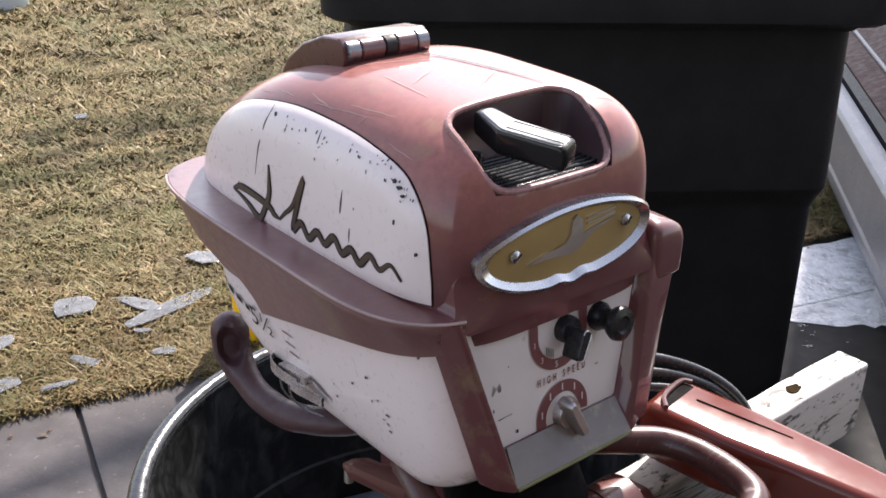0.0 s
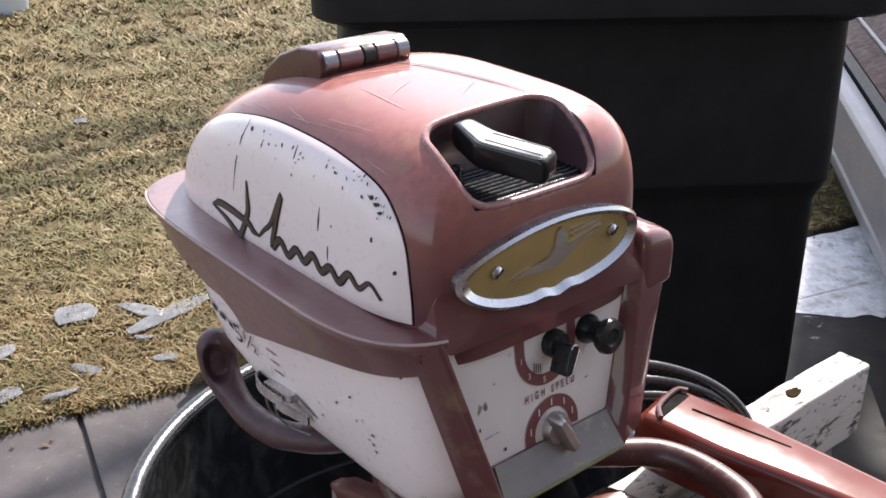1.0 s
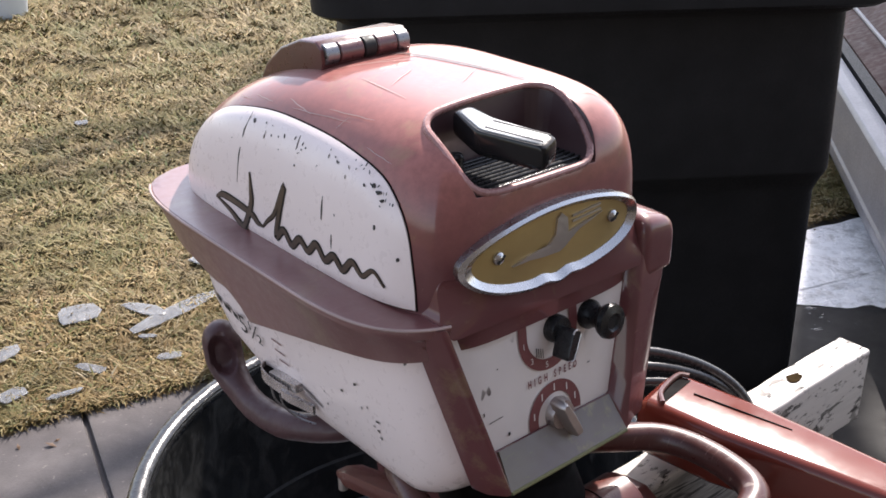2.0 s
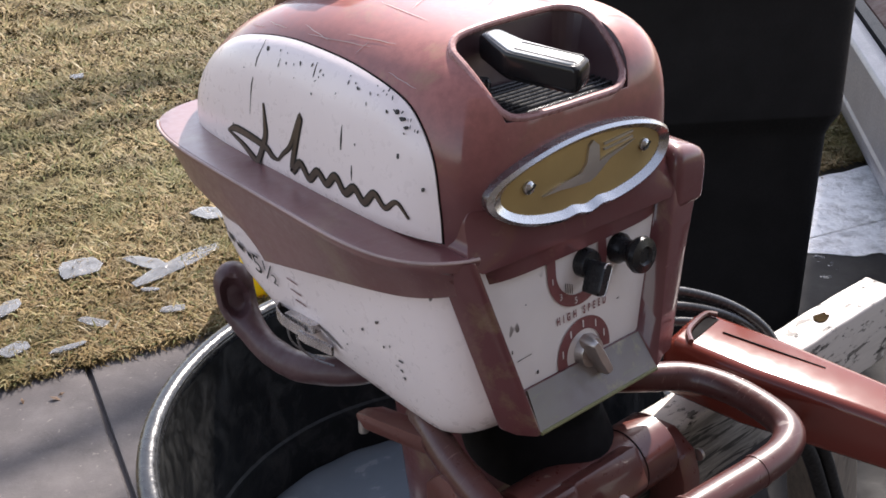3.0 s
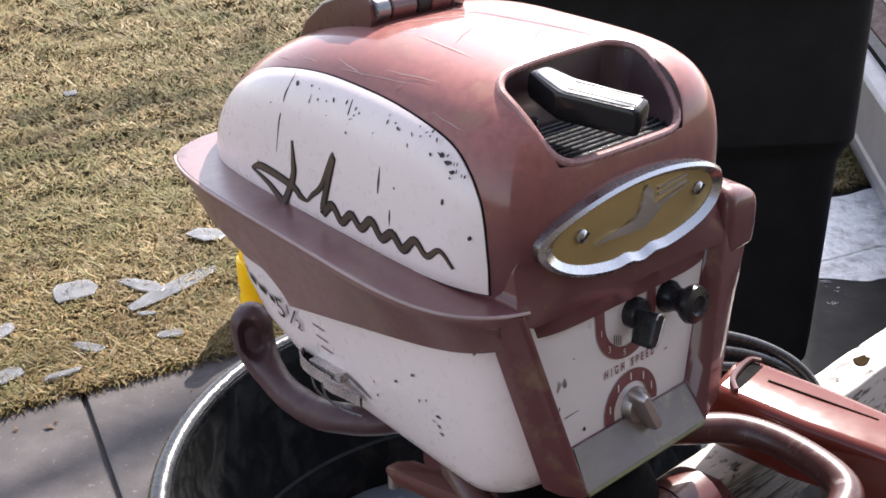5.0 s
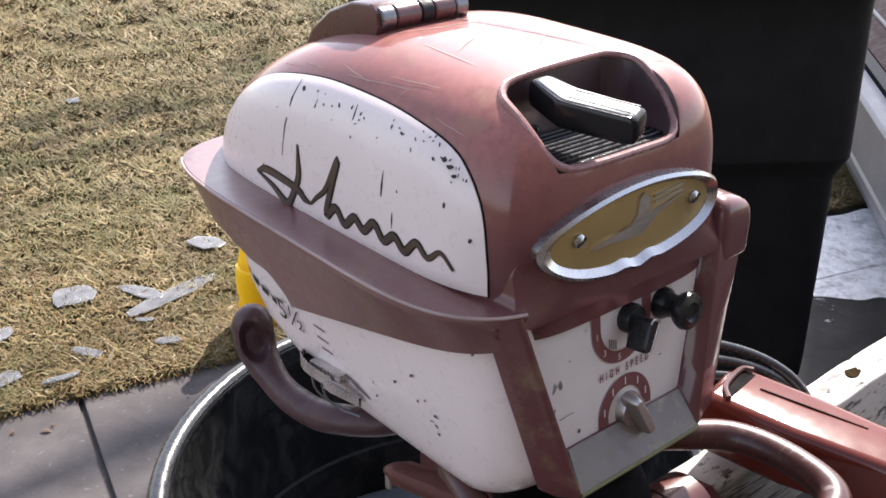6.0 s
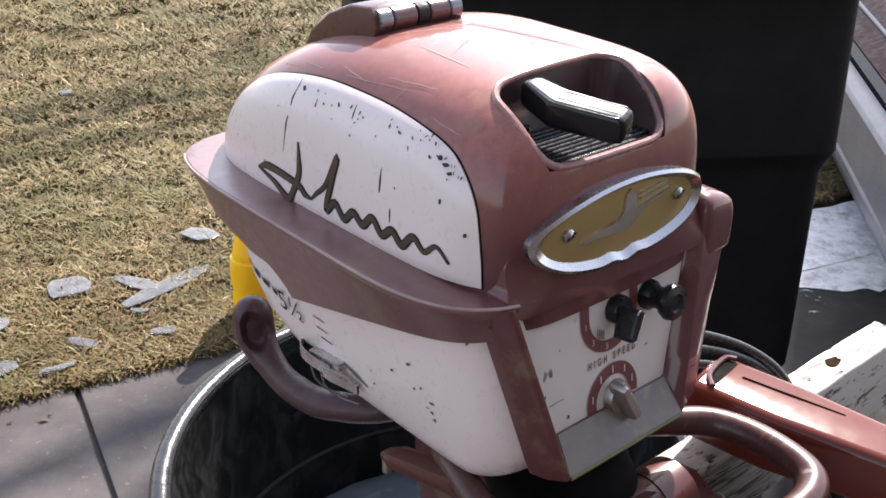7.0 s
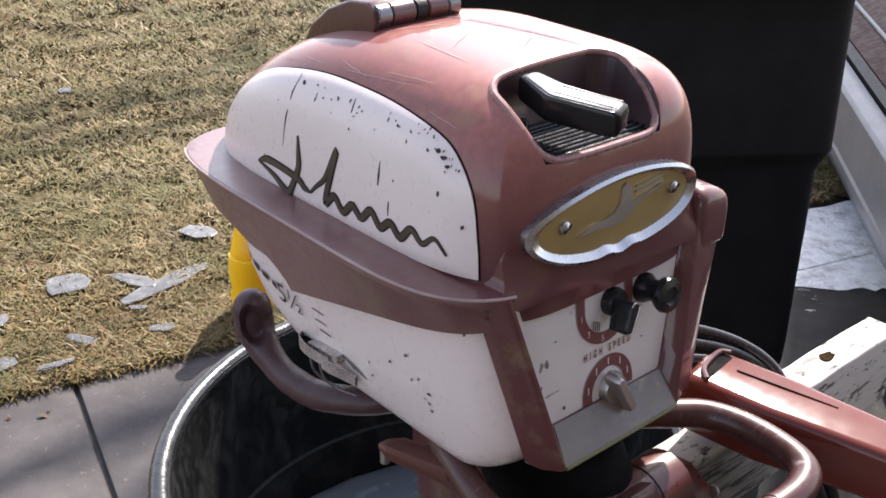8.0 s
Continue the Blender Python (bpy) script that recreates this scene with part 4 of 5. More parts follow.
for u, v, w, h in ((-0.075, 0.958, 0.002, 0.002), (-0.06, 0.956, 0.0015, 0.0015), (-0.066, 0.885, 0.014, 0.0008), (-0.071, 0.893, 0.0012, 0.003), (-0.048, 0.868, 0.002, 0.003), (0.04, 0.896, 0.003, 0.001), (-0.055, 0.925, 0.0012, 0.0012)):
    part("scratch", loft([[on_panel(u, v, 0.0008), on_panel(u + w, v + w * 0.1, 0.0008)], [on_panel(u, v + h, 0.0008), on_panel(u + w, v + h, 0.0008)]], False), INK, control, smooth=0)

face = Matrix(((1, 0, 0, 0), (0, 0, -1, 0), (0, 1, 0, 0), (0, 0, 0, 1)))  # x across, y up, z outwards from the front


def knob_at(l, z, turn=0, off=0.0):
    return Matrix.Translation(on_panel(l, z, off)) @ face @ Euler((radians(-7), 0, radians(turn))).to_matrix().to_4x4()


m = knob_at(DU + 0.0065, 0.938)
lever_k = part("slow_speed_knob", moved(turned([(0.0112, 0), (0.0112, 0.006), (0.01, 0.009), (0.0, 0.009)], 24), m), BLACK, motor, "black plastic pointer knob")
blade = rounded([(-0.0042, -0.021), (0.0042, -0.021), (0.0052, 0.004), (-0.0052, 0.004)], 0.0038, 4)
m2 = knob_at(DU + 0.0065, 0.938, -24)
part("pointer", moved(loft([[(u, v, 0.008) for u, v in blade], [(u * 0.95, v, 0.021) for u, v in blade], [(u * 0.8, v * 0.95, 0.0235) for u, v in blade]], True, True, True), m2), BLACK, lever_k)
rim_ = [(u * 0.9, v * 0.97, 0.0236) for u, v in blade]
part("pointer_line", moved(tube(rim_[4:20], 0.0007, 6), m2), STEEL, lever_k)
m = knob_at(0.0435, 0.937)
choke = part("choke_knob", moved(turned([(r * 0.82, h * 0.95) for r, h in [(0.0145, 0), (0.0145, 0.004), (0.0115, 0.008), (0.0105, 0.012), (0.011, 0.016), (0.0155, 0.02), (0.0175, 0.024), (0.0165, 0.028), (0.009, 0.0295), (0.007, 0.0275), (0.0, 0.0275)]], 32), m), BLACK, motor, "glossy black push-pull knob")
m = knob_at(0.005, 0.8665)
high = part("high_speed_knob", moved(turned([(0.0135, 0), (0.013, 0.003), (0.0115, 0.007), (0.0, 0.007)], 28), m), STEEL, motor, "pitted bare metal butterfly knob")
wing = rounded([(-0.0048, -0.019), (0.0048, -0.019), (0.0058, 0.0), (0.0042, 0.019), (-0.0042, 0.019), (-0.0058, 0.0)], 0.003, 3)
part("knob_wing", moved(loft([[(u, v, 0.005) for u, v in wing], [(u * 0.9, v * 0.95, 0.016) for u, v in wing], [(u * 0.55, v * 0.85, 0.019) for u, v in wing]], True, True, True), knob_at(0.005, 0.8665, 28)), STEEL, high)

# rear hinge bar across the top of the cowl
HF = -0.222
prof = [(-0.092, -0.006), (-0.075, 0.012), (-0.05, 0.021), (-0.02, 0.0245), (0.004, 0.0225), (0.012, 0.016), (0.0135, 0.006), (0.012, 0.0)]
loops = []
for l in (-0.054, -0.052, 0.034, 0.036):
    s = 0.96 if l in (-0.054, 0.036) else 1.0
    loops.append([P(l, HF + f * s, cowl_top(0, HF + f) - 0.002 + z * s) for f, z in prof])
hinge = part("hinge_cover", loft(loops, True, True, True), MAROON_DEEP, motor, "maroon hinge cover with worn chrome ends", bevel=0.0015)
for l0, l1, mat in ((-0.051, -0.038, DULL_CHROME), (-0.037, -0.014, MAROON_DEEP), (-0.013, -0.001, RUBBER), (0.0, 0.02, MAROON_DEEP), (0.021, 0.033, DULL_CHROME)):
    zc = cowl_top(0, HF) + 0.0105
    part("hinge_knuckle", tube([P(l0, HF + 0.0085, zc), P(l0 + 0.001, HF + 0.0085, zc), P(l1 - 0.001, HF + 0.0085, zc), P(l1, HF + 0.0085, zc)], [0.0078, 0.0088, 0.0088, 0.0078], 18), mat, hinge)

# model number and small print on the near side of the lower cowl


def low_side(f, z, off):
    t = max(0.0, min(1.0, (0.93 - z) / 0.094))
    w, fr = 0.1225 - 0.004 * min(1, t / 0.372) - 0.01 * max(0, (t - 0.372) / 0.628), -0.314 + 0.012 * min(1, t / 0.372) + 0.03 * max(0, (t - 0.372) / 0.628)
    y = min(0.999, max(0, (-0.15 - f) / (-0.15 - fr)))
    return P(-w * (1 - y ** 8) ** (1 / 8) - tail_flare(f, z) - off, f, z)


lettering("5½", 0.027, lambda x, y, o: low_side(-0.2395 + x * 0.78, 0.8785 + y - 0.25 * x, o), 0.0026, INK, "model_number", low)
for i, (f, z, w) in enumerate(((-0.297, 0.905, 0.009), (-0.284, 0.9, 0.009), (-0.271, 0.895, 0.008), (-0.259, 0.89, 0.005))):
    part("print_bar", loft([[low_side(f + k * w / 4, z - 0.003 - k * 0.001, 0.0022) for k in range(5)], [low_side(f + k * w / 4, z + 0.003 - k * 0.001, 0.0022) for k in range(5)]], False), INK, low, smooth=0)
for f, z, w in ((-0.214, 0.88, 0.016), (-0.212, 0.87, 0.016), (-0.208, 0.861, 0.016)):
    part("print_bar", loft([[low_side(f, z, 0.0012), low_side(f + w, z, 0.0012)], [low_side(f, z + 0.0012, 0.0012), low_side(f + w, z + 0.0012, 0.0012)]], False), DIAL, low, smooth=0)
for k in range(16):
    f, z = rnd.uniform(-0.09, -0.055) if k < 9 else rnd.uniform(-0.2, -0.03), rnd.uniform(0.852, 0.888) if k < 9 else rnd.uniform(0.83, 0.91)
    w, h = rnd.uniform(0.001, 0.005), rnd.uniform(0.0008, 0.003)
    part("paint_chip", loft([[low_side(f, z, 0.0011), low_side(f + w, z + h * 0.3, 0.0011)], [low_side(f + w * 0.2, z + h, 0.0011), low_side(f + w * 0.9, z + h * 1.2, 0.0011)]], False), INK, low, smooth=0)

# latch at the rear of the lower cowl
latch = part("cowl_latch", loft([[P(l, f, z + 0.12 * (f + 0.2)) for l, f in rounded([(-0.1195, -0.22), (-0.104, -0.22), (-0.104, -0.178), (-0.1185, -0.178)], 0.003, 3)] for z in (0.84, 0.8465, 0.848)], True, True, True), LATCH, motor, "pale tarnished metal cowl latch", bevel=0.001)
part("latch_slot", loft([[P(-0.1175, f, 0.8477 + 0.12 * (f + 0.2)) for f in (-0.205, -0.199)], [P(-0.1145, f, 0.8477 + 0.12 * (f + 0.2)) for f in (-0.205, -0.199)]], False), DARK, latch, smooth=0)
strap = smooth_path([Vector(P(l, f, 0.8405)) for l, f in ((-0.1205, -0.188), (-0.1222, -0.204), (-0.1212, -0.221), (-0.1178, -0.2325), (-0.1125, -0.2365), (-0.1075, -0.2325), (-0.106, -0.222))], 6)
mid_ = Vector(P(-0.114, -0.22, 0.8405))
part("latch_loop", loft([[p + (p - mid_).normalized() * t + Vector((0, 0, d)) for p in map(Vector, strap)] for t, d in ((0, -0.0045), (0, 0.0055), (0.0015, 0.0055), (0.0015, -0.0045), (0, -0.0045))], False), LATCH, latch)
part("latch_tongue", loft([[P(l - t, f, z + d) for l, f, z in ((-0.1205, -0.194, 0.838), (-0.1205, -0.184, 0.838), (-0.117, -0.172, 0.837), (-0.1115, -0.159, 0.834))] for t, d in ((0, -0.0045), (0, 0.0042), (0.0025, 0.0035), (0.0025, -0.0045), (0, -0.0045))], False), LATCH, latch)
# Dark block that stands for the shade inside the loop.
part("loop_shade", loft([[P(l, f, z) for l, f in rounded([(-0.118, -0.2335), (-0.106, -0.2335), (-0.106, -0.2205), (-0.1195, -0.2205)], 0.004, 3)] for z in (0.834, 0.8425)], True, True, True), DARK, latch)
# Dark strip painted for the latch's shadow on the cowl.
part("latch_shadow", loft([[low_side(-0.178 + 0.0042 * k, 0.8485 - 0.0012 * k + d * (1 - abs(k - 3) / 5), 0.0012) for k in range(8)] for d in (-0.0028, 0.0028)], False), LATCH_SHADE, latch, "dark painted shadow beside the latch", smooth=0)
for f in (-0.212, -0.198):
    part("latch_wire", tube(smooth_path([P(-0.122, f, 0.836), P(-0.121, f + 0.004, 0.824), P(-0.114, f + 0.012, 0.814), P(-0.106, f + 0.03, 0.812)], 5), 0.0009, 8), DULL_CHROME, latch)

# pan, handles, leg and clamp
part("motor_pan", loft([plan(0.08, -0.03, -0.24, 0.812), plan(0.074, -0.035, -0.225, 0.795), plan(0.055, -0.05, -0.19, 0.776)], True, True, True), RUBBER, motor, "dark oily pan under the cowl")
path = smooth_path([P(-0.05, -0.165, 0.79), P(-0.08, -0.195, 0.782), P(-0.098, -0.235, 0.774), P(-0.102, -0.2785, 0.7726), P(-0.102, -0.31, 0.781), P(-0.102, -0.330, 0.797), P(-0.102, -0.336, 0.817), P(-0.102, -0.332, 0.840)], 9)
grip_r = []
for i in range(len(path)):
    u = i / (len(path) - 1)
    k = max(0.0, min(1.0, (u - 0.5) / 0.3))
    grip_r.append((0.0135 + 0.0052 * k * k * (3 - 2 * k)) * (1 if u < 0.87 else max(0.01, 1 - ((u - 0.87) / 0.13) ** 2) ** 0.5))
grip_v, grip_f = tube(path, grip_r, 48)
hollow, way_out, lie = Vector((-0.102, 0.3355, 0.8035 - MO[2])), Vector((-0.42, -0.77, 0.48)).normalized(), Vector((0, 0.47, 0.88))
lie = (lie - way_out * lie.dot(way_out)).normalized()
cross = lie.cross(way_out)
dished = []
for x, y, z in grip_v:
    q = Vector((x, y, z)) - hollow
    rho = math.hypot(q.dot(lie) / 0.0205, q.dot(cross) / 0.0125)
    e = max(0.0, min(1.0, (1.1 - rho) / 0.55)) if q.dot(way_out) > 0 else 0.0
    dent = 0.0012 * noise.noise((x * 60, y * 60, z * 60))
    dished.append(Vector((x + dent, y + dent, z)) - way_out * 0.0125 * e * e * (3 - 2 * e))
rear = part("rear_grip", (dished, grip_f), GRIP_PAINT, motor, "dented dull maroon rear lifting grip with a hollow thumb rest")
bar_path = smooth_path([P(-0.08, -0.088, 0.795), P(-0.0914, -0.061, 0.8), P(-0.1051, -0.02, 0.8), P(-0.1148, 0.02, 0.8), P(-0.1222, 0.061, 0.8), P(-0.1235, 0.0917, 0.8), P(-0.118, 0.1155, 0.8), P(-0.102, 0.1268, 0.8), P(-0.0709, 0.1285, 0.8), P(-0.028, 0.1297, 0.8), P(0.0152, 0.1324, 0.8), P(0.0557, 0.135, 0.8), P(0.0925, 0.1335, 0.8), P(0.117, 0.1214, 0.8), P(0.1275, 0.0943, 0.8), P(0.1285, 0.057, 0.8), P(0.1172, 0.0249, 0.8), P(0.09, 0.0024, 0.8), P(0.06, -0.02, 0.8)], 6)
bar = part("steering_bar", tube(bar_path, 0.0124, 18), BAR, motor, "worn red-brown tubular lifting bar")
for l in (-0.02, 0.055):
    part("bar_seam", tube([P(l, 0.1295 + 0.07 * (l + 0.02), 0.80), P(l + 0.003, 0.1297 + 0.07 * (l + 0.02), 0.80)], 0.0131, 18), BAR, bar)
lev_ = part("tilt_lever", loft([[P(l, f, z) for l, f, z in ((-0.114, -0.13, z0), (-0.102, -0.13, z0), (-0.098, -0.114, z1 - 0.008), (-0.084, -0.045, z1), (-0.106, -0.045, z1), (-0.117, -0.114, z1 - 0.008))] for z0, z1 in ((0.783, 0.79), (0.789, 0.806))], True, True, True), RED_BROWN, motor, "red-brown tilt lever", bevel=0.004)
part("lever_pin", tube([P(-0.112, -0.122, 0.785), P(-0.112, -0.122, 0.774)], 0.0042, 12), STEEL, lev_)


def leg_loop(w, f0, f1, z):
    return [P(w * math.cos(a), (f0 + f1) / 2 + (f1 - f0) / 2 * math.sin(a), z) for a in (k * 2 * math.pi / 36 for k in range(36))]


part("leg", loft([leg_loop(0.06, -0.2, -0.045, 0.80), leg_loop(0.056, -0.195, -0.05, 0.74), leg_loop(0.046, -0.185, -0.06, 0.64), leg_loop(0.037, -0.18, -0.075, 0.52), leg_loop(0.034, -0.178, -0.08, 0.4), leg_loop(0.032, -0.176, -0.085, 0.2)], True, True, True), MAROON, motor, "dull maroon drive leg standing in the water")
swivel = part("swivel_tube", tube([P(-0.084, 0.028, 0.755), P(-0.082, 0.028, 0.755), P(0.07, 0.028, 0.755), P(0.073, 0.028, 0.755)], [0.026, 0.029, 0.029, 0.026], 28), RED_BROWN, motor, "red-brown clamp tube")
part("tube_band", tube([P(0.0335, 0.028, 0.7555), P(0.0345, 0.028, 0.7555)], 0.0292, 28), DARK, swivel)
# Neck coloured black to stand for the shade under the cowl.
neck = part("swivel_neck", loft([leg_loop(0.05, -0.13, 0.02, 0.808), leg_loop(0.052, -0.12, 0.035, 0.785), leg_loop(0.06, -0.1, 0.04, 0.758)], True, True, True), DARK, motor, "swivel neck coloured black for the shade under the cowl", bevel=0.003)
pad = rounded([(-0.03, -0.016), (0.006, -0.016), (0.006, 0.016), (-0.03, 0.016)], 0.004, 3)
pm = Matrix.Translation(P(-0.052, 0.055, 0.775)) @ face @ Euler((radians(-28), 0, 0)).to_matrix().to_4x4()
grip_pad = part("ribbed_pad", moved(loft([[(u, v, -0.01) for u, v in pad], [(u, v, 0.004) for u, v in pad]], True, True, True), pm), RED_BROWN, swivel, bevel=0.001)
for k in range(4):
    part("rib", moved(box(-0.026, 0.002, -0.011 + 0.007 * k, -0.0085 + 0.007 * k, 0.003, 0.0055), pm), RED_BROWN, swivel)
cover = rounded([(0.004, -0.017), (0.075, -0.017), (0.075, 0.017), (0.004, 0.017)], 0.004, 3)
part("tube_cover", moved(loft([[(u, v, -0.012) for u, v in cover], [(u, v, 0.0035) for u, v in cover]], True, True, True), pm), RED_BROWN, swivel, bevel=0.001)
for s in (-1, 1):
    arm_side = [(-0.03, 0.748), (-0.03, 0.785), (-0.015, 0.8), (0.02, 0.8), (0.05, 0.785), (0.075, 0.75), (0.085, 0.69), (0.095, 0.63), (0.085, 0.575), (0.06, 0.57), (0.04, 0.62), (0.045, 0.68), (0.047, 0.715), (0.04, 0.738), (0.025, 0.752), (0.0, 0.758), (-0.016, 0.757), (-0.024, 0.748)]
    if s > 0:
        arm_side = [(0.002, 0.758), (0.03, 0.762), (0.052, 0.75), (0.06, 0.73), (0.066, 0.69), (0.085, 0.63), (0.08, 0.575), (0.055, 0.57), (0.03, 0.62), (0.026, 0.7), (0.022, 0.748), (0.002, 0.75)]
    li, lo = (0.078, 0.1) if s > 0 else (0.099, 0.123)
    arm = part("clamp_bracket", loft([[P(s * li, f, z) for f, z in arm_side], [P(s * lo, f, z) for f, z in arm_side]], True, True, True), RED_BROWN, motor, "red-brown clamp bracket hooked over the board", bevel=0.003)
    part("bolt", moved(turned([(0.0055, 0), (0.0055, 0.003), (0.003, 0.0045), (0, 0.0045)], 14), Matrix.Translation(P(s * lo, 0.055, 0.752 if s < 0 else 0.745)) @ Euler((0, radians(90 * s), 0)).to_matrix().to_4x4()), STEEL, arm)
    screw_ = part("clamp_screw", tube([P(s * 0.08, 0.02, 0.62), P(s * 0.08, 0.125, 0.62)], 0.0075, 14), STEEL, motor, "steel clamp screw")
    part("screw_handle", tube([P(s * 0.08 - 0.03, 0.12, 0.628), P(s * 0.08 + 0.03, 0.12, 0.612)], 0.005, 10), STEEL, screw_)
    part("screw_pad", moved(turned([(0.02, 0), (0.02, 0.005), (0.01, 0.01), (0, 0.01)], 20), Matrix.Translation(P(s * 0.08, 0.022, 0.62)) @ Euler((radians(90), 0, 0)).to_matrix().to_4x4()), STEEL, screw_)
# Added plate: keeps the shaded space under the bar dark, hides lit water.
part("dark_fill_plate", loft([[P(l, f, z) for f, z in ((0.078, 0.5), (0.09, 0.5), (0.086, zt - 0.01), (0.08, zt), (0.07, zt))] for l, zt in ((-0.118, 0.748), (-0.1, 0.75), (-0.06, 0.735), (0.0, 0.70), (0.1, 0.69))], True, True, True), BAR, motor, "dark plate added between the clamp brackets to keep the space below the bar dark", bevel=0.003)
stop = rounded([(-0.02, -0.013), (0.02, -0.012), (0.02, 0.013), (-0.016, 0.012)], 0.005, 4)
part("co_pilot_tab", moved(loft([[(u, v, 0.0) for u, v in stop], [(u, v, 0.004) for u, v in stop]], True, True, True), Matrix.Translation(P(-0.03, 0.084, 0.766)) @ face @ Euler((radians(-55), radians(14), radians(12))).to_matrix().to_4x4()), TAB, motor, "worn metal friction tab", bevel=0.001)
part("tab_link", tube([P(-0.058, 0.074, 0.777), P(-0.048, 0.082, 0.768), P(-0.034, 0.085, 0.762)], 0.0042, 10), STEEL, motor)
part("hook", tube(smooth_path([P(0.031, 0.119, 0.738), P(0.029, 0.121, 0.75), P(0.038, 0.122, 0.758), P(0.047, 0.119, 0.745), P(0.048, 0.113, 0.712), P(0.042, 0.106, 0.68), P(0.036, 0.103, 0.66)], 6), 0.0042, 10), RED_BROWN, motor, "red-brown hooked lever")

# tiller arm
ta, tb = Vector((0.164, -0.02, 0.795)), Vector((0.242, 0.36, 0.776))
axis = (tb - ta).normalized()
acr = Vector((axis.y, -axis.x, 0)).normalized()
upv = acr.cross(axis)
loops = []
for t, w, h0, h1 in ((0.0, 0.031, -0.03, 0.013), (0.02, 0.036, -0.034, 0.02), (0.2, 0.037, -0.034, 0.02), (0.42, 0.03, -0.028, 0.021), (0.62, 0.024, -0.023, 0.0205), (0.75, 0.021, -0.021, 0.02)):
    c = ta + (tb - ta) * t
    sec = rounded([(-w, h0), (w, h0), (w * 0.9, h1), (-w * 0.9, h1)], 0.009, 4)
    loops.append([P(*(c + acr * u + upv * v)) for u, v in sec])
tiller = part("tiller_arm", loft(loops, True, True, True), TILLER, motor, "red-brown tiller arm with a slotted top cover")
part("tiller_grip", tube([P(*(ta + (tb - ta) * t)) for t in (0.745, 0.76, 0.98, 1.0)], [0.021, 0.023, 0.021, 0.016], 20), RUBBER, tiller)
part("grip_collar", tube([P(*(ta + (tb - ta) * t)) for t in (0.735, 0.757)], 0.0235, 20), STEEL, tiller)
slot = [P(*(ta + (tb - ta) * t + acr * u + upv * v)) for t, u, v in ((0.055, -0.028, 0.0225), (0.03, -0.012, 0.0225), (0.028, 0.02, 0.0225), (0.05, 0.027, 0.0225))]
part("slot_rim", tube(smooth_path(slot, 5), 0.0025, 8), RED_BROWN, tiller)
part("slot", loft([[P(*(ta + (tb - ta) * t + acr * u + upv * 0.0206)) for t, u in ((0.055, -0.024), (0.06, 0.024))], [P(*(ta + (tb - ta) * t + acr * u + upv * 0.0206)) for t, u in ((0.033, -0.014), (0.033, 0.02))]], False), DARK, tiller, smooth=0)
part("seam", tube([P(*(ta + (tb - ta) * t + acr * u + upv * 0.0207)) for t, u in ((0.09, 0.006), (0.32, 0.012))], 0.0007, 6), DARK, tiller)
part("side_screw", moved(turned([(0.007, 0), (0.006, 0.002), (0, 0.003)], 14), Matrix.Translation(P(*(ta + (tb - ta) * 0.17 - acr * 0.0365 - upv * 0.01))) @ Euler((0, radians(-90), 0)).to_matrix().to_4x4()), STEEL, tiller)


# ---- board, can and water ----
board = thing("wooden_board", pose(MO[0], MO[1], 0.655, 0, 0, 40.5), "weathered two-by-four laid on edge across the can", "board")
bl = []
for i in range(41):
    x = -0.40 + 0.886 * i / 40
    w = 0.0012 * noise.noise((x * 20, 0, 1))
    sec = rounded([(-0.019 + w, 0.0), (0.019 + w, 0.0), (0.019 + w, 0.089 + w), (-0.019 + w, 0.089 + w)], 0.0035, 3)
    bl.append([(x, u - 0.001, v) for u, v in sec])
part("plank", loft(bl, True, True, True), WOOD_PAINT, board, "two-by-four with peeling white paint and cracks")
kn = [(0.372 + 0.011 * math.cos(a) * rnd.uniform(0.8, 1.2), 0.0 + 0.0065 * math.sin(a) * rnd.uniform(0.8, 1.2)) for a in (k * math.pi / 8 for k in range(16))]
part("knot", plate(kn, lambda u, v, o: (u, v, 0.0893 + o), -0.002, 0.0012, 2), plain("brown_knot", (0.022, 0.013, 0.004), 0.9, 0, 0.5, 200, 0.6, 0.002, 0.04), board, "dark brown knot")

stake = thing("wooden_post", pose(MO[0], MO[1], 0, 0, 0, 40.5), "weathered leaning wooden post holding up the board's end", "post")
part("post", loft([[(u + 0.3 * (0.6545 - z), v, z) for u, v in rounded([(0.352, -0.019), (0.441, -0.019), (0.441, 0.019), (0.352, 0.019)], 0.004, 3)] for z in (0.0, 0.2, 0.45, 0.6545)], True, True, True), POST, stake)
CX, CY, CR, CZ = 0.022, 0.913, 0.338, 0.655
def squeezed(shape):
    """The can is slightly oval: narrower on the side of the post."""
    v, f = shape
    return [(x * 0.6 if x > 0 else x, y, z) for x, y, z in v], f


can = thing("round_can", pose(CX, CY, 0), "large round black plastic can holding icy water", "can")
outer = [(CR - 0.055, 0.0), (CR - 0.05, 0.02), (CR - 0.03, 0.3), (CR - 0.014, 0.58), (CR - 0.008, CZ - 0.05), (CR - 0.006, CZ - 0.02)]
inner_ = [(CR - 0.014, CZ - 0.018), (CR - 0.02, CZ - 0.09), (CR - 0.0305, 0.472), (CR - 0.0335, 0.469), (CR - 0.0335, 0.459), (CR - 0.035, 0.456), (CR - 0.044, 0.3), (CR - 0.055, 0.03), (0.0, 0.03)]
part("can_wall", squeezed(turned([*outer, (CR - 0.006, CZ - 0.006), (CR - 0.013, CZ - 0.004), *inner_], 96)), CAN_IN, can, "scuffed black plastic wall")
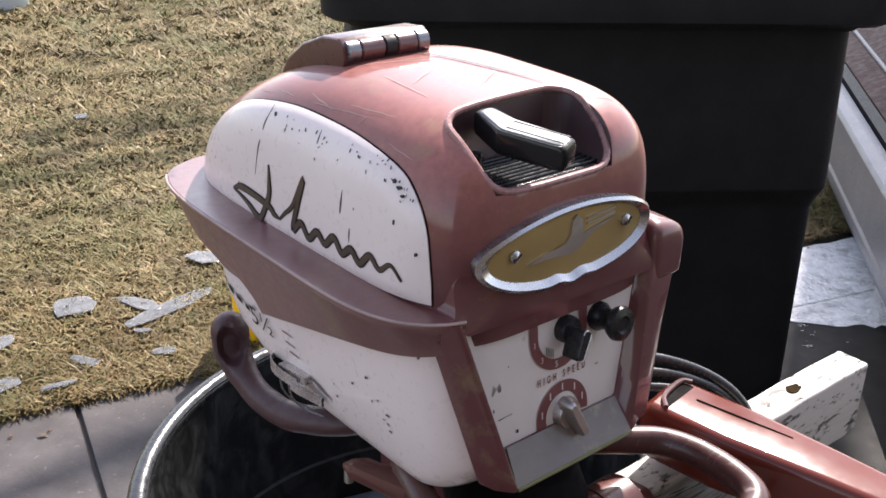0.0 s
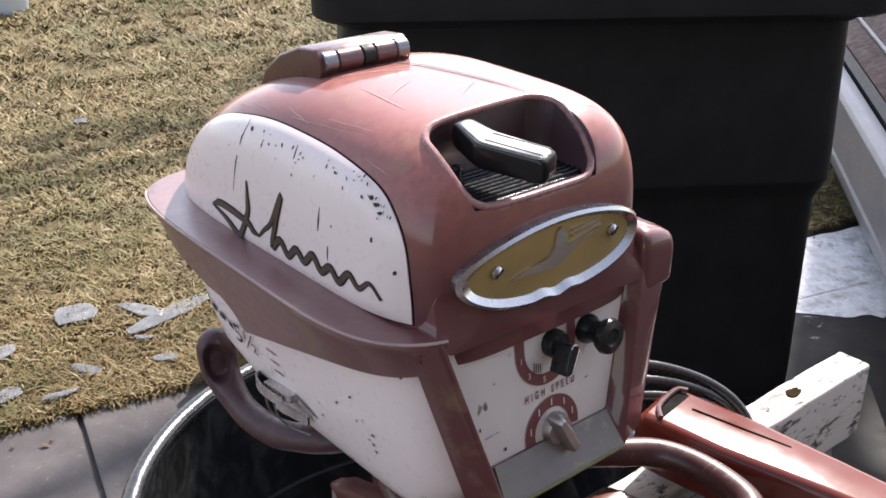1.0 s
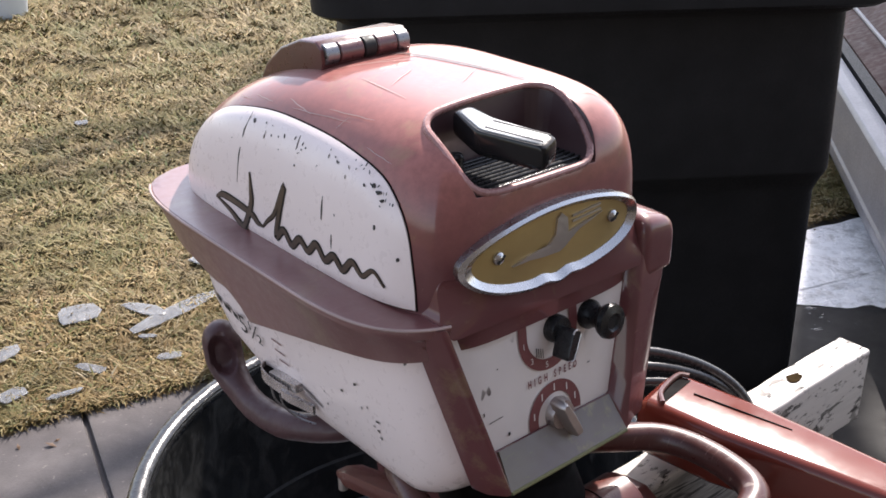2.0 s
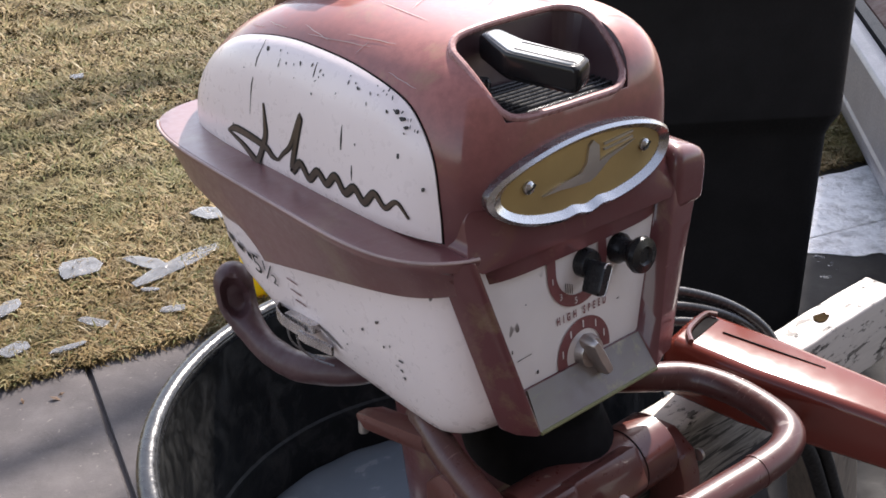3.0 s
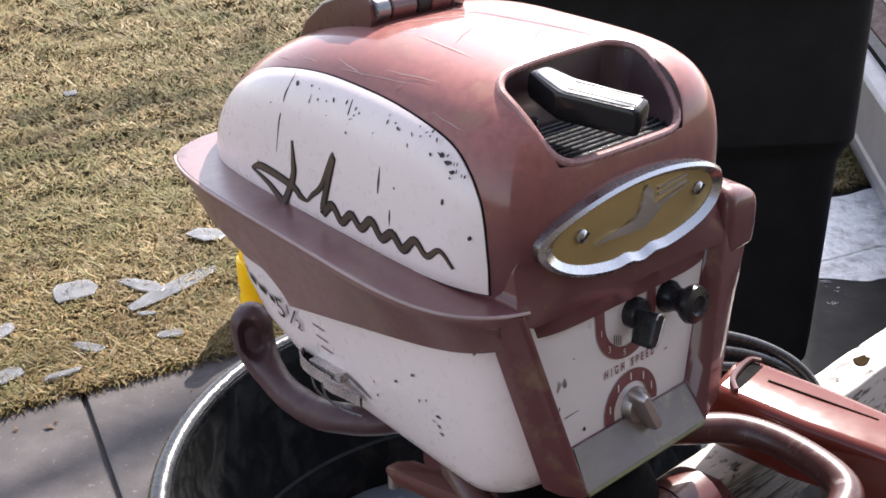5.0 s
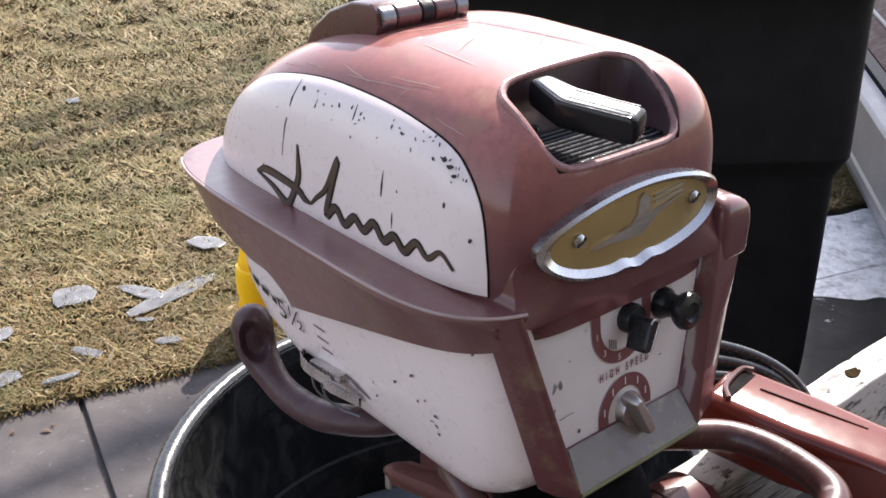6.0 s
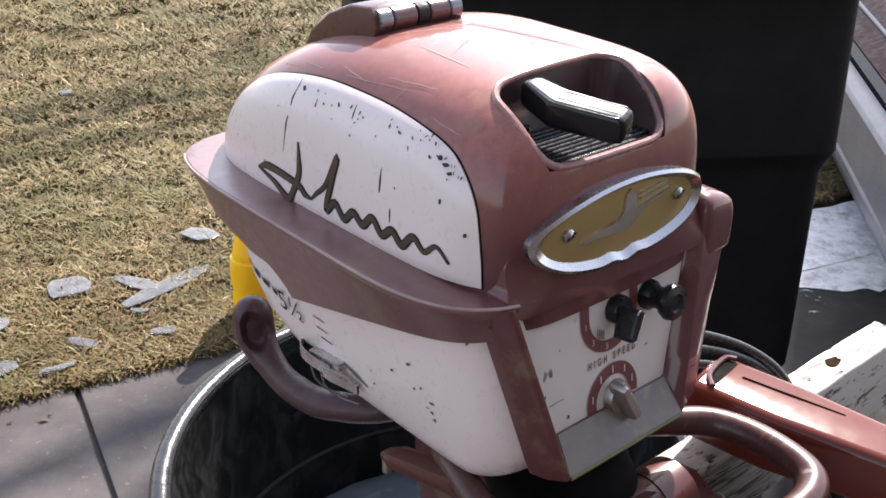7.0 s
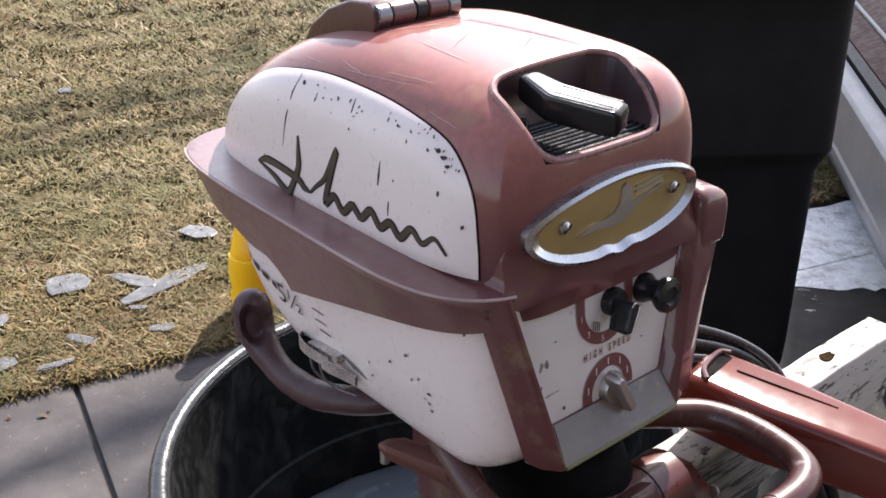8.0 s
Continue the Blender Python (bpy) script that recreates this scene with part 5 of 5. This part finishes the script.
part("can_rim", squeezed(turned([(CR - 0.003 + 0.0115 * math.cos(k * math.pi / 8), CZ - 0.0115 + 0.0115 * math.sin(k * math.pi / 8)) for k in range(17)], 96, None, False)), CAN, can, "thick rolled rim with scuffs and water drops")
WL = 0.405
wv = [(CX, CY, WL)]
for r in range(1, 15):
    rr = (CR - 0.0395) * r / 14
    for k in range(128):
        a = k * 2 * math.pi / 128
        x, y = CX + rr * math.cos(a) * (0.6 if math.cos(a) > 0 else 1), CY + rr * math.sin(a)
        wv.append((x, y, WL + 0.0025 * noise.noise((x * 22, y * 22, 0))))
wf = [(0, 1 + k, 1 + (k + 1) % 128) for k in range(128)] + [(1 + r * 128 + k, 1 + r * 128 + (k + 1) % 128, 1 + (r + 1) * 128 + (k + 1) % 128, 1 + (r + 1) * 128 + k) for r in range(13) for k in range(128)]
tagged(part("water", (wv, wf), SLUSH), "cloudy water with slush and foam in the can", "water", kind="structure")

# ---- wheeled cart ----
cart = thing("wheeled_bin", pose(0.2912, 1.9279, 0, 0, 0, 7), "wide black plastic wheeled refuse bin with closed lid", "refuse bin")


def cart_loop(w, d0, d1, z, r=0.05):
    return [(u, v, z) for u, v in rounded([(-w, d0), (w, d0), (w, d1), (-w, d1)], r, 6)]


part("bin_body", loft([cart_loop(0.5020, 0.0620, 0.351, 0.0300), cart_loop(0.5020, 0.0600, 0.353, 0.0900), cart_loop(0.4910, 0.0540, 0.361, 0.5054), cart_loop(0.4940, 0.0405, 0.363, 0.5320), cart_loop(0.4965, 0.0161, 0.367, 0.5652), cart_loop(0.4740, 0.0000, 0.370, 0.9302)], True, True, True), CART, cart, "matt black tapered body", bevel=0.005)
part("bin_rim", loft([cart_loop(0.4820, -0.0086, 0.375, 0.8931), cart_loop(0.4860, -0.0124, 0.378, 0.8989), cart_loop(0.4860, -0.0124, 0.378, 0.9217), cart_loop(0.4820, -0.0086, 0.375, 0.9273)], True, True, True), CART, cart)
part("bin_lid", loft([cart_loop(0.5180, -0.0609, 0.408, 0.9122, 0.08), cart_loop(0.5293, -0.0712, 0.414, 0.9206, 0.08), cart_loop(0.5322, -0.0741, 0.416, 0.9834, 0.08), cart_loop(0.5180, -0.0609, 0.408, 1.0043, 0.08), cart_loop(0.4371, 0.0475, 0.361, 1.0404, 0.1), cart_loop(0.1901, 0.2376, 0.244, 1.0547, 0.06)], True, True, True), CART, cart, "black lid with rounded edge")
for s in (-1, 1):
    wh = part("wheel", moved(turned([(0.05, -0.03), (0.115, -0.03), (0.125, -0.02), (0.125, 0.02), (0.115, 0.03), (0.05, 0.03)], 32), Matrix.Translation((s * 0.37, 0.27, 0.125)) @ Euler((0, radians(90), 0)).to_matrix().to_4x4()), RUBBER, cart, "black rubber wheel")
    part("hub", moved(turned([(0.055, -0.032), (0.055, 0.032), (0.02, 0.038), (0, 0.038)], 20), Matrix.Translation((s * 0.37, 0.27, 0.125)) @ Euler((0, radians(90), 0)).to_matrix().to_4x4()), CART, wh)

# ---- utility trailer ----
TD = Vector((0.155, 0.988, 0)).normalized()
TZ = 0.332
trailer = thing("utility_trailer", pose(1.119, 2.43, 0, 0, 0, -math.degrees(math.atan2(TD.x, TD.y))), "low aluminium-framed trailer with a red-brown deck", "trailer")
beam = [(0.0000, 0.0000), (0.0088, 0.0131), (0.0410, 0.0205), (0.0746, 0.0088), (0.0834, -0.0293), (0.0834, -0.2925), (0.0562, -0.2925), (0.0450, -0.2807), (0.0225, -0.2179), (0.0050, -0.2076), (0.0013, -0.1755), (0.0075, -0.1653)]
part("side_beam", loft([[(u, y, TZ + z) for u, z in beam] for y in (-0.9, -0.895, 3.5, 3.505)], True, True, True), ALU, trailer, "silver aluminium side beam with a ridge", bevel=0.002)
part("edge_strip", loft([[(u, y, TZ + z) for u, z in [(0.0875, -0.0287), (0.1175, -0.0287), (0.1175, 0.0250), (0.0875, 0.0125)]] for y in (-0.89, 3.5)], True, True, True), RUBBER, trailer, "black rubber strip")
part("deck", loft([[(u, y, TZ + z) for u, z in [(0.1212, -0.0287), (1.3750, -0.0287), (1.3750, 0.1250), (0.3063, 0.1250), (0.2075, 0.0625), (0.1212, 0.0287)]] for y in (-0.89, 3.5)], True, True, True), DECK, trailer, "red-brown painted deck side", bevel=0.003)
part("trim_line", tube([(0.209, -0.88, TZ + 0.068), (0.209, 3.49, TZ + 0.068)], 0.0075, 8), ALU, trailer)
for x in (0.35, 1.2):
    wm = Matrix.Translation((x, 1.5, 0.13)) @ Euler((0, radians(90), 0)).to_matrix().to_4x4()
    wh = part("wheel", moved(turned([(0.07, -0.05), (0.115, -0.055), (0.13, -0.04), (0.13, 0.04), (0.115, 0.055), (0.07, 0.05)], 36), wm), RUBBER, trailer)
    part("rim", moved(turned([(0.07, -0.035), (0.07, 0.035), (0.03, 0.04), (0, 0.04)], 24), wm), STEEL, wh)
part("axle", box(0.3, 1.25, 1.47, 1.53, 0.11, TZ - 0.035), STEEL, trailer)
part("jack", box(0.8, 0.86, -0.8, -0.74, 0.0, TZ - 0.035), STEEL, trailer)

# melting ice sheet on the pavement's far side
sheet = []
for k in range(160):
    t = k / 160
    if t < 0.5:
        x = 0.5 + 2.0 * t * 2
        sheet.append((x, 2.485 + 0.02 * noise.noise((x * 9, 0, 2)) + 0.025 * noise.noise((x * 37, 0, 2))))
    else:
        x = 2.5 - 2.0 * (t - 0.5) * 2
        sheet.append((x, 2.60 + 0.475 * (x - 0.3) + 0.02 * noise.noise((x * 12, 5, 2))))
tagged(part("ice_sheet", plate(sheet, lambda u, v, o: (u, v, o), 0.0, 0.002, 6), WET_ICE, None), "thin grey melting ice sheet along the lawn's edge", "ice")
crumb_v, crumb_f = [], []
cr = random.Random(4)
for k in range(60):
    cx, cy = cr.uniform(0.7, 1.5), 2.49 - 0.16 * cr.random() ** 2.2
    r = cr.uniform(0.002, 0.006) if k % 7 else cr.uniform(0.006, 0.012)
    first = len(crumb_v)
    crumb_v.append((cx, cy, r * 0.45))
    for j in range(6):
        q = j * math.pi / 3
        crumb_v.append((cx + r * 1.5 * cr.uniform(0.6, 1.1) * math.cos(q), cy + r * cr.uniform(0.6, 1.1) * math.sin(q), 0.0))
        crumb_f.append((first + 1 + j, first + 1 + (j + 1) % 6, first))
tagged(part("ice_crumbs", (crumb_v, crumb_f), ICE, None), "small melting ice crumbs on wet concrete", "ice", kind="stuff")

# ---- small things ----
bottle = thing("yellow_bottle", pose(-0.463, 2.31, 0.002), "bright yellow plastic bottle standing at the lawn's edge", "bottle")
part("bottle_body", turned([(0.04, 0.0), (0.046, 0.006), (0.05, 0.03), (0.051, 0.06), (0.048, 0.075), (0.049, 0.082), (0.052, 0.1), (0.053, 0.125), (0.052, 0.152), (0.0515, 0.16), (0.0445, 0.164), (0.0465, 0.169), (0.044, 0.18), (0.034, 0.225), (0.024, 0.262), (0.02, 0.268), (0.02, 0.275), (0.0, 0.275)], 36), YELLOW, bottle)
part("cap", turned([(0.022, 0.27), (0.024, 0.272), (0.024, 0.292), (0.02, 0.297), (0.0, 0.297)], 24), YELLOW, bottle)

hoses = thing("fuel_hose", pose(*MO, 0, 0, 40.5), "twin black rubber fuel hose curving behind the tiller", "hose")
for d in (0, 1, 2):
    o = 0.0115 * d
    part("hose", tube(smooth_path([P(0.1, -0.1, 0.80 - o), P(0.19, -0.085 + o, 0.807 - o), P(0.245, -0.05 + o, 0.795 - o), P(0.285, -0.015, 0.765 - o), P(0.30, 0.01, 0.72 - o), P(0.30, 0.03, 0.66)], 7), 0.005, 12), HOSE, hoses)
part("fitting", tube([P(0.172, -0.09, 0.805), P(0.197, -0.083, 0.806)], 0.0092, 14), GREY_PLASTIC, hoses, "pale grey hose fitting")
cable = thing("black_cable", pose(*MO, 0, 0, 40.5), "black rubber cable hanging down to the ground", "cable")
for d in (0, 0.019):
    part("sheath", tube(smooth_path([P(0.18 + d, 0.03, 0.76), P(0.2 + d, 0.075, 0.735), P(0.235 + d, 0.081, 0.695), P(0.292 + d, 0.08, 0.6), P(0.346 + d, 0.083, 0.5), P(0.402 + d, 0.085, 0.4), P(0.45 + d, 0.1, 0.2), P(0.46 + d, 0.12, 0.0075)], 7), 0.0072, 12), RUBBER, cable)

ices = [(-1.13, 1.98, 0.16, 0.1, 62), (-1.02, 1.86, 0.12, 0.09, 20), (-0.945, 2.405, 0.14, 0.11, 25), (-0.785, 2.432, 0.155, 0.055, -32), (-0.7, 2.43, 0.3, 0.06, 57), (-0.68, 2.73, 0.12, 0.09, -10), (-0.83, 2.14, 0.08, 0.035, -15), (-1.06, 2.2, 0.09, 0.06, 70), (-0.98, 2.02, 0.08, 0.06, 60),
        (-0.66, 2.2, 0.07, 0.03, 10), (-0.56, 2.12, 0.06, 0.025, 20), (-0.74, 2.29, 0.05, 0.02, 10), (-0.86, 2.03, 0.09, 0.02, 35), (-1.42, 3.95, 0.06, 0.05, 20), (-0.74, 3.6, 0.03, 0.03, 0), (-0.5, 2.4, 0.05, 0.04, 50)]
for i, (x, y, a, b, r) in enumerate(ices):
    n, hgt = 9, 0.003 + 0.002 * rnd.random()
    line = [(a / 2 * math.copysign(abs(math.cos(t)) ** 0.75, math.cos(t)) * rnd.uniform(0.72, 1.12), b / 2 * math.copysign(abs(math.sin(t)) ** 0.75, math.sin(t)) * rnd.uniform(0.7, 1.2)) for t in (k * 2 * math.pi / n for k in range(n))]
    lawn = (Vector((x, y, 0)) - EDGE).dot(ACROSS) > 0
    z0 = 0.019 if lawn else 0.0
    loops = [[(u * s, v * s, z) for u, v in line] for s, z in ((0.94, 0.0), (1.0, hgt * 0.5), (0.96, hgt * 0.92), (0.8, hgt))]
    ob = part("ice_chunk", loft(loops, True, True, True), ICE, None, bevel=0.001, smooth=20)
    ob.matrix_world = pose(x, y, z0, rnd.uniform(-5, 5) if lawn else 0, rnd.uniform(-5, 5) if lawn else 0, r)
    tagged(ob, "long flat shard of cloudy ice on the dry grass" if a > 0.2 else ("flat cloudy ice chunk on the dry grass" if lawn else "thin melting ice sheet on the concrete"), "ice", "ice chunks by the pavement")

pail = thing("pail", pose(-2.44, 5.85, 0), "pale grey plastic pail lying at the lawn's far part", "pail")
part("pail_wall", turned([(0.0, 0.0), (0.12, 0.0), (0.125, 0.01), (0.15, 0.26), (0.155, 0.262), (0.155, 0.275), (0.147, 0.275), (0.12, 0.02), (0.0, 0.015)], 36), GREY_PLASTIC, pail)

# bare tree whose branches shade the lawn
tree = thing("bare_tree", pose(4.2, 10.6, 0), "leafless grey tree beyond the bin", "tree")
part("trunk", tube([(0, 0, -0.1), (0.03, 0.0, 1.0), (0.1, 0.04, 4.0), (0.04, 0.2, 7.0), (0.0, 0.2, 10.0)], [0.34, 0.24, 0.2, 0.16, 0.09], 14), BARK, tree)
tr = random.Random(11)


def limb(start, way, length, r, depth, out):
    pts, p, d = [start], Vector(start), Vector(way).normalized()
    for k in range(5):
        d = (d + Vector((tr.uniform(-0.2, 0.2), tr.uniform(-0.2, 0.2), tr.uniform(-0.08, 0.16)))).normalized()
        p = p + d * (length / 5)
        pts.append(tuple(p))
    out.append(tube(pts, [r * (1 - 0.16 * k) for k in range(6)], 7 if depth < 2 else 5))
    if depth < 3:
        for k in range(4 if depth < 2 else 3):
            at = Vector(pts[2 + k % 4])
            w = (d + Vector((tr.uniform(-1, 1), tr.uniform(-1, 1), tr.uniform(-0.3, 0.7)))).normalized()
            limb(tuple(at), w, length * 0.62, r * 0.5, depth + 1, out)


for k in range(6):
    out = []
    a = k * math.pi / 3 + 0.4
    limb((0.05, 0.15, 5.2 + 0.8 * k), (math.cos(a), math.sin(a), 0.5), 4.6, 0.075, 0, out)
    part("limb", joined(*out), BARK, tree)

# ---- grass and litter ----
gr = np.random.default_rng(3)


def blade_mesh(name, count, a_rng, c_rng, power, size, mat):
    tufts = count // 26
    ta_, tc_ = gr.uniform(*a_rng, tufts), c_rng[0] + (c_rng[1] - c_rng[0]) * gr.random(tufts) ** power
    own = gr.integers(0, tufts, count)
    spread = 0.016 * (1 + 0.25 * tc_[own])
    a, c = ta_[own] + gr.normal(0, 1, count) * spread, np.maximum(tc_[own] + gr.normal(0, 1, count) * spread, c_rng[0])
    lean = gr.uniform(0, 2 * np.pi, tufts)[own]
    x = EDGE.x + ALONG.x * a + ACROSS.x * c
    y = EDGE.y + ALONG.y * a + ACROSS.y * c
    ln = size * gr.uniform(0.5, 1.4, count) * (1 + 0.1 * c)
    w = 0.0018 * gr.uniform(0.6, 1.6, count) * (1 + 0.3 * c)
    az, up = lean + gr.normal(0, 1.0, count), gr.uniform(0.05, 0.75, count)
    dx, dy = np.cos(az), np.sin(az)
    base = np.stack([x, y, np.full(count, -0.004)], 1) + np.stack([0 * x, 0 * x, gr.uniform(0, 0.012, count)], 1)
    sidev = np.stack([-dy * w, dx * w, 0 * w], 1)
    mid = base + np.stack([dx * ln * 0.5, dy * ln * 0.5, ln * up * 0.55], 1)
    tip = base + np.stack([dx * ln, dy * ln, ln * up * 0.55 + ln * gr.uniform(-0.25, 0.3, count)], 1)
    tip[:, 2] = np.maximum(tip[:, 2], 0.0)
    v = np.stack([base - sidev, base + sidev, mid + sidev * 0.8, mid - sidev * 0.8, tip], 1).reshape(-1, 3)
    k = np.arange(count)[:, None] * 5
    quads, tris = k + np.array([[0, 1, 2, 3]]), k + np.array([[3, 2, 4]])
    me = bpy.data.meshes.new(name)
    me.vertices.add(len(v))
    me.vertices.foreach_set("co", v.astype(np.float32).ravel())
    loops = np.concatenate([quads, tris], 1).ravel()
    me.loops.add(len(loops))
    me.loops.foreach_set("vertex_index", loops.astype(np.int32))
    starts = (np.arange(count)[:, None] * 7 + np.array([[0, 4]])).ravel()
    me.polygons.add(2 * count)
    me.polygons.foreach_set("loop_start", starts.astype(np.int32))
    me.update(calc_edges=True)
    me.validate()
    me.materials.append(mat)
    return new(name, me)


tagged(blade_mesh("grass", 230000, (-1.4, 3.2), (-0.03, 2.6), 1.25, 0.035, GRASS), "matted dry straw-coloured grass with green patches", "grass", kind="stuff")
# Browner, darker blades along the pavement's edge.
tagged(blade_mesh("grass_edge", 90000, (-1.4, 3.2), (-0.03, 0.85), 1.9, 0.034, BROWN_BLADES), "browner, darker grass along the pavement", "grass", kind="stuff")
tagged(blade_mesh("grass_far", 170000, (-3.2, 4.0), (2.5, 8.0), 1.3, 0.05, GRASS), "dry winter lawn farther off", "grass", kind="stuff")

litter = []
for i in range(160):
    a, c = rnd.uniform(-1.2, 2.6), rnd.uniform(-0.03, 2.6) if i < 90 else rnd.uniform(-0.14, 0.05)
    s = rnd.uniform(0.004, 0.016)
    m = Matrix.Translation(on_ground(a, c, 0.012 if c > 0 else 0.003)) @ Euler((rnd.uniform(-0.5, 0.5), rnd.uniform(-0.5, 0.5), rnd.uniform(0, 6))).to_matrix().to_4x4()
    litter.append(moved(([(-s, 0, 0), (0, -s * 0.5, 0.002), (s, 0, 0.001), (0, s * 0.5, 0.002), (0, 0, 0.003)], [(0, 1, 4), (1, 2, 4), (2, 3, 4), (3, 0, 4)]), m))
tagged(part("leaf_litter", joined(*litter), LEAF, smooth=0), "scattered dead leaf bits on grass and pavement", "litter", kind="stuff")
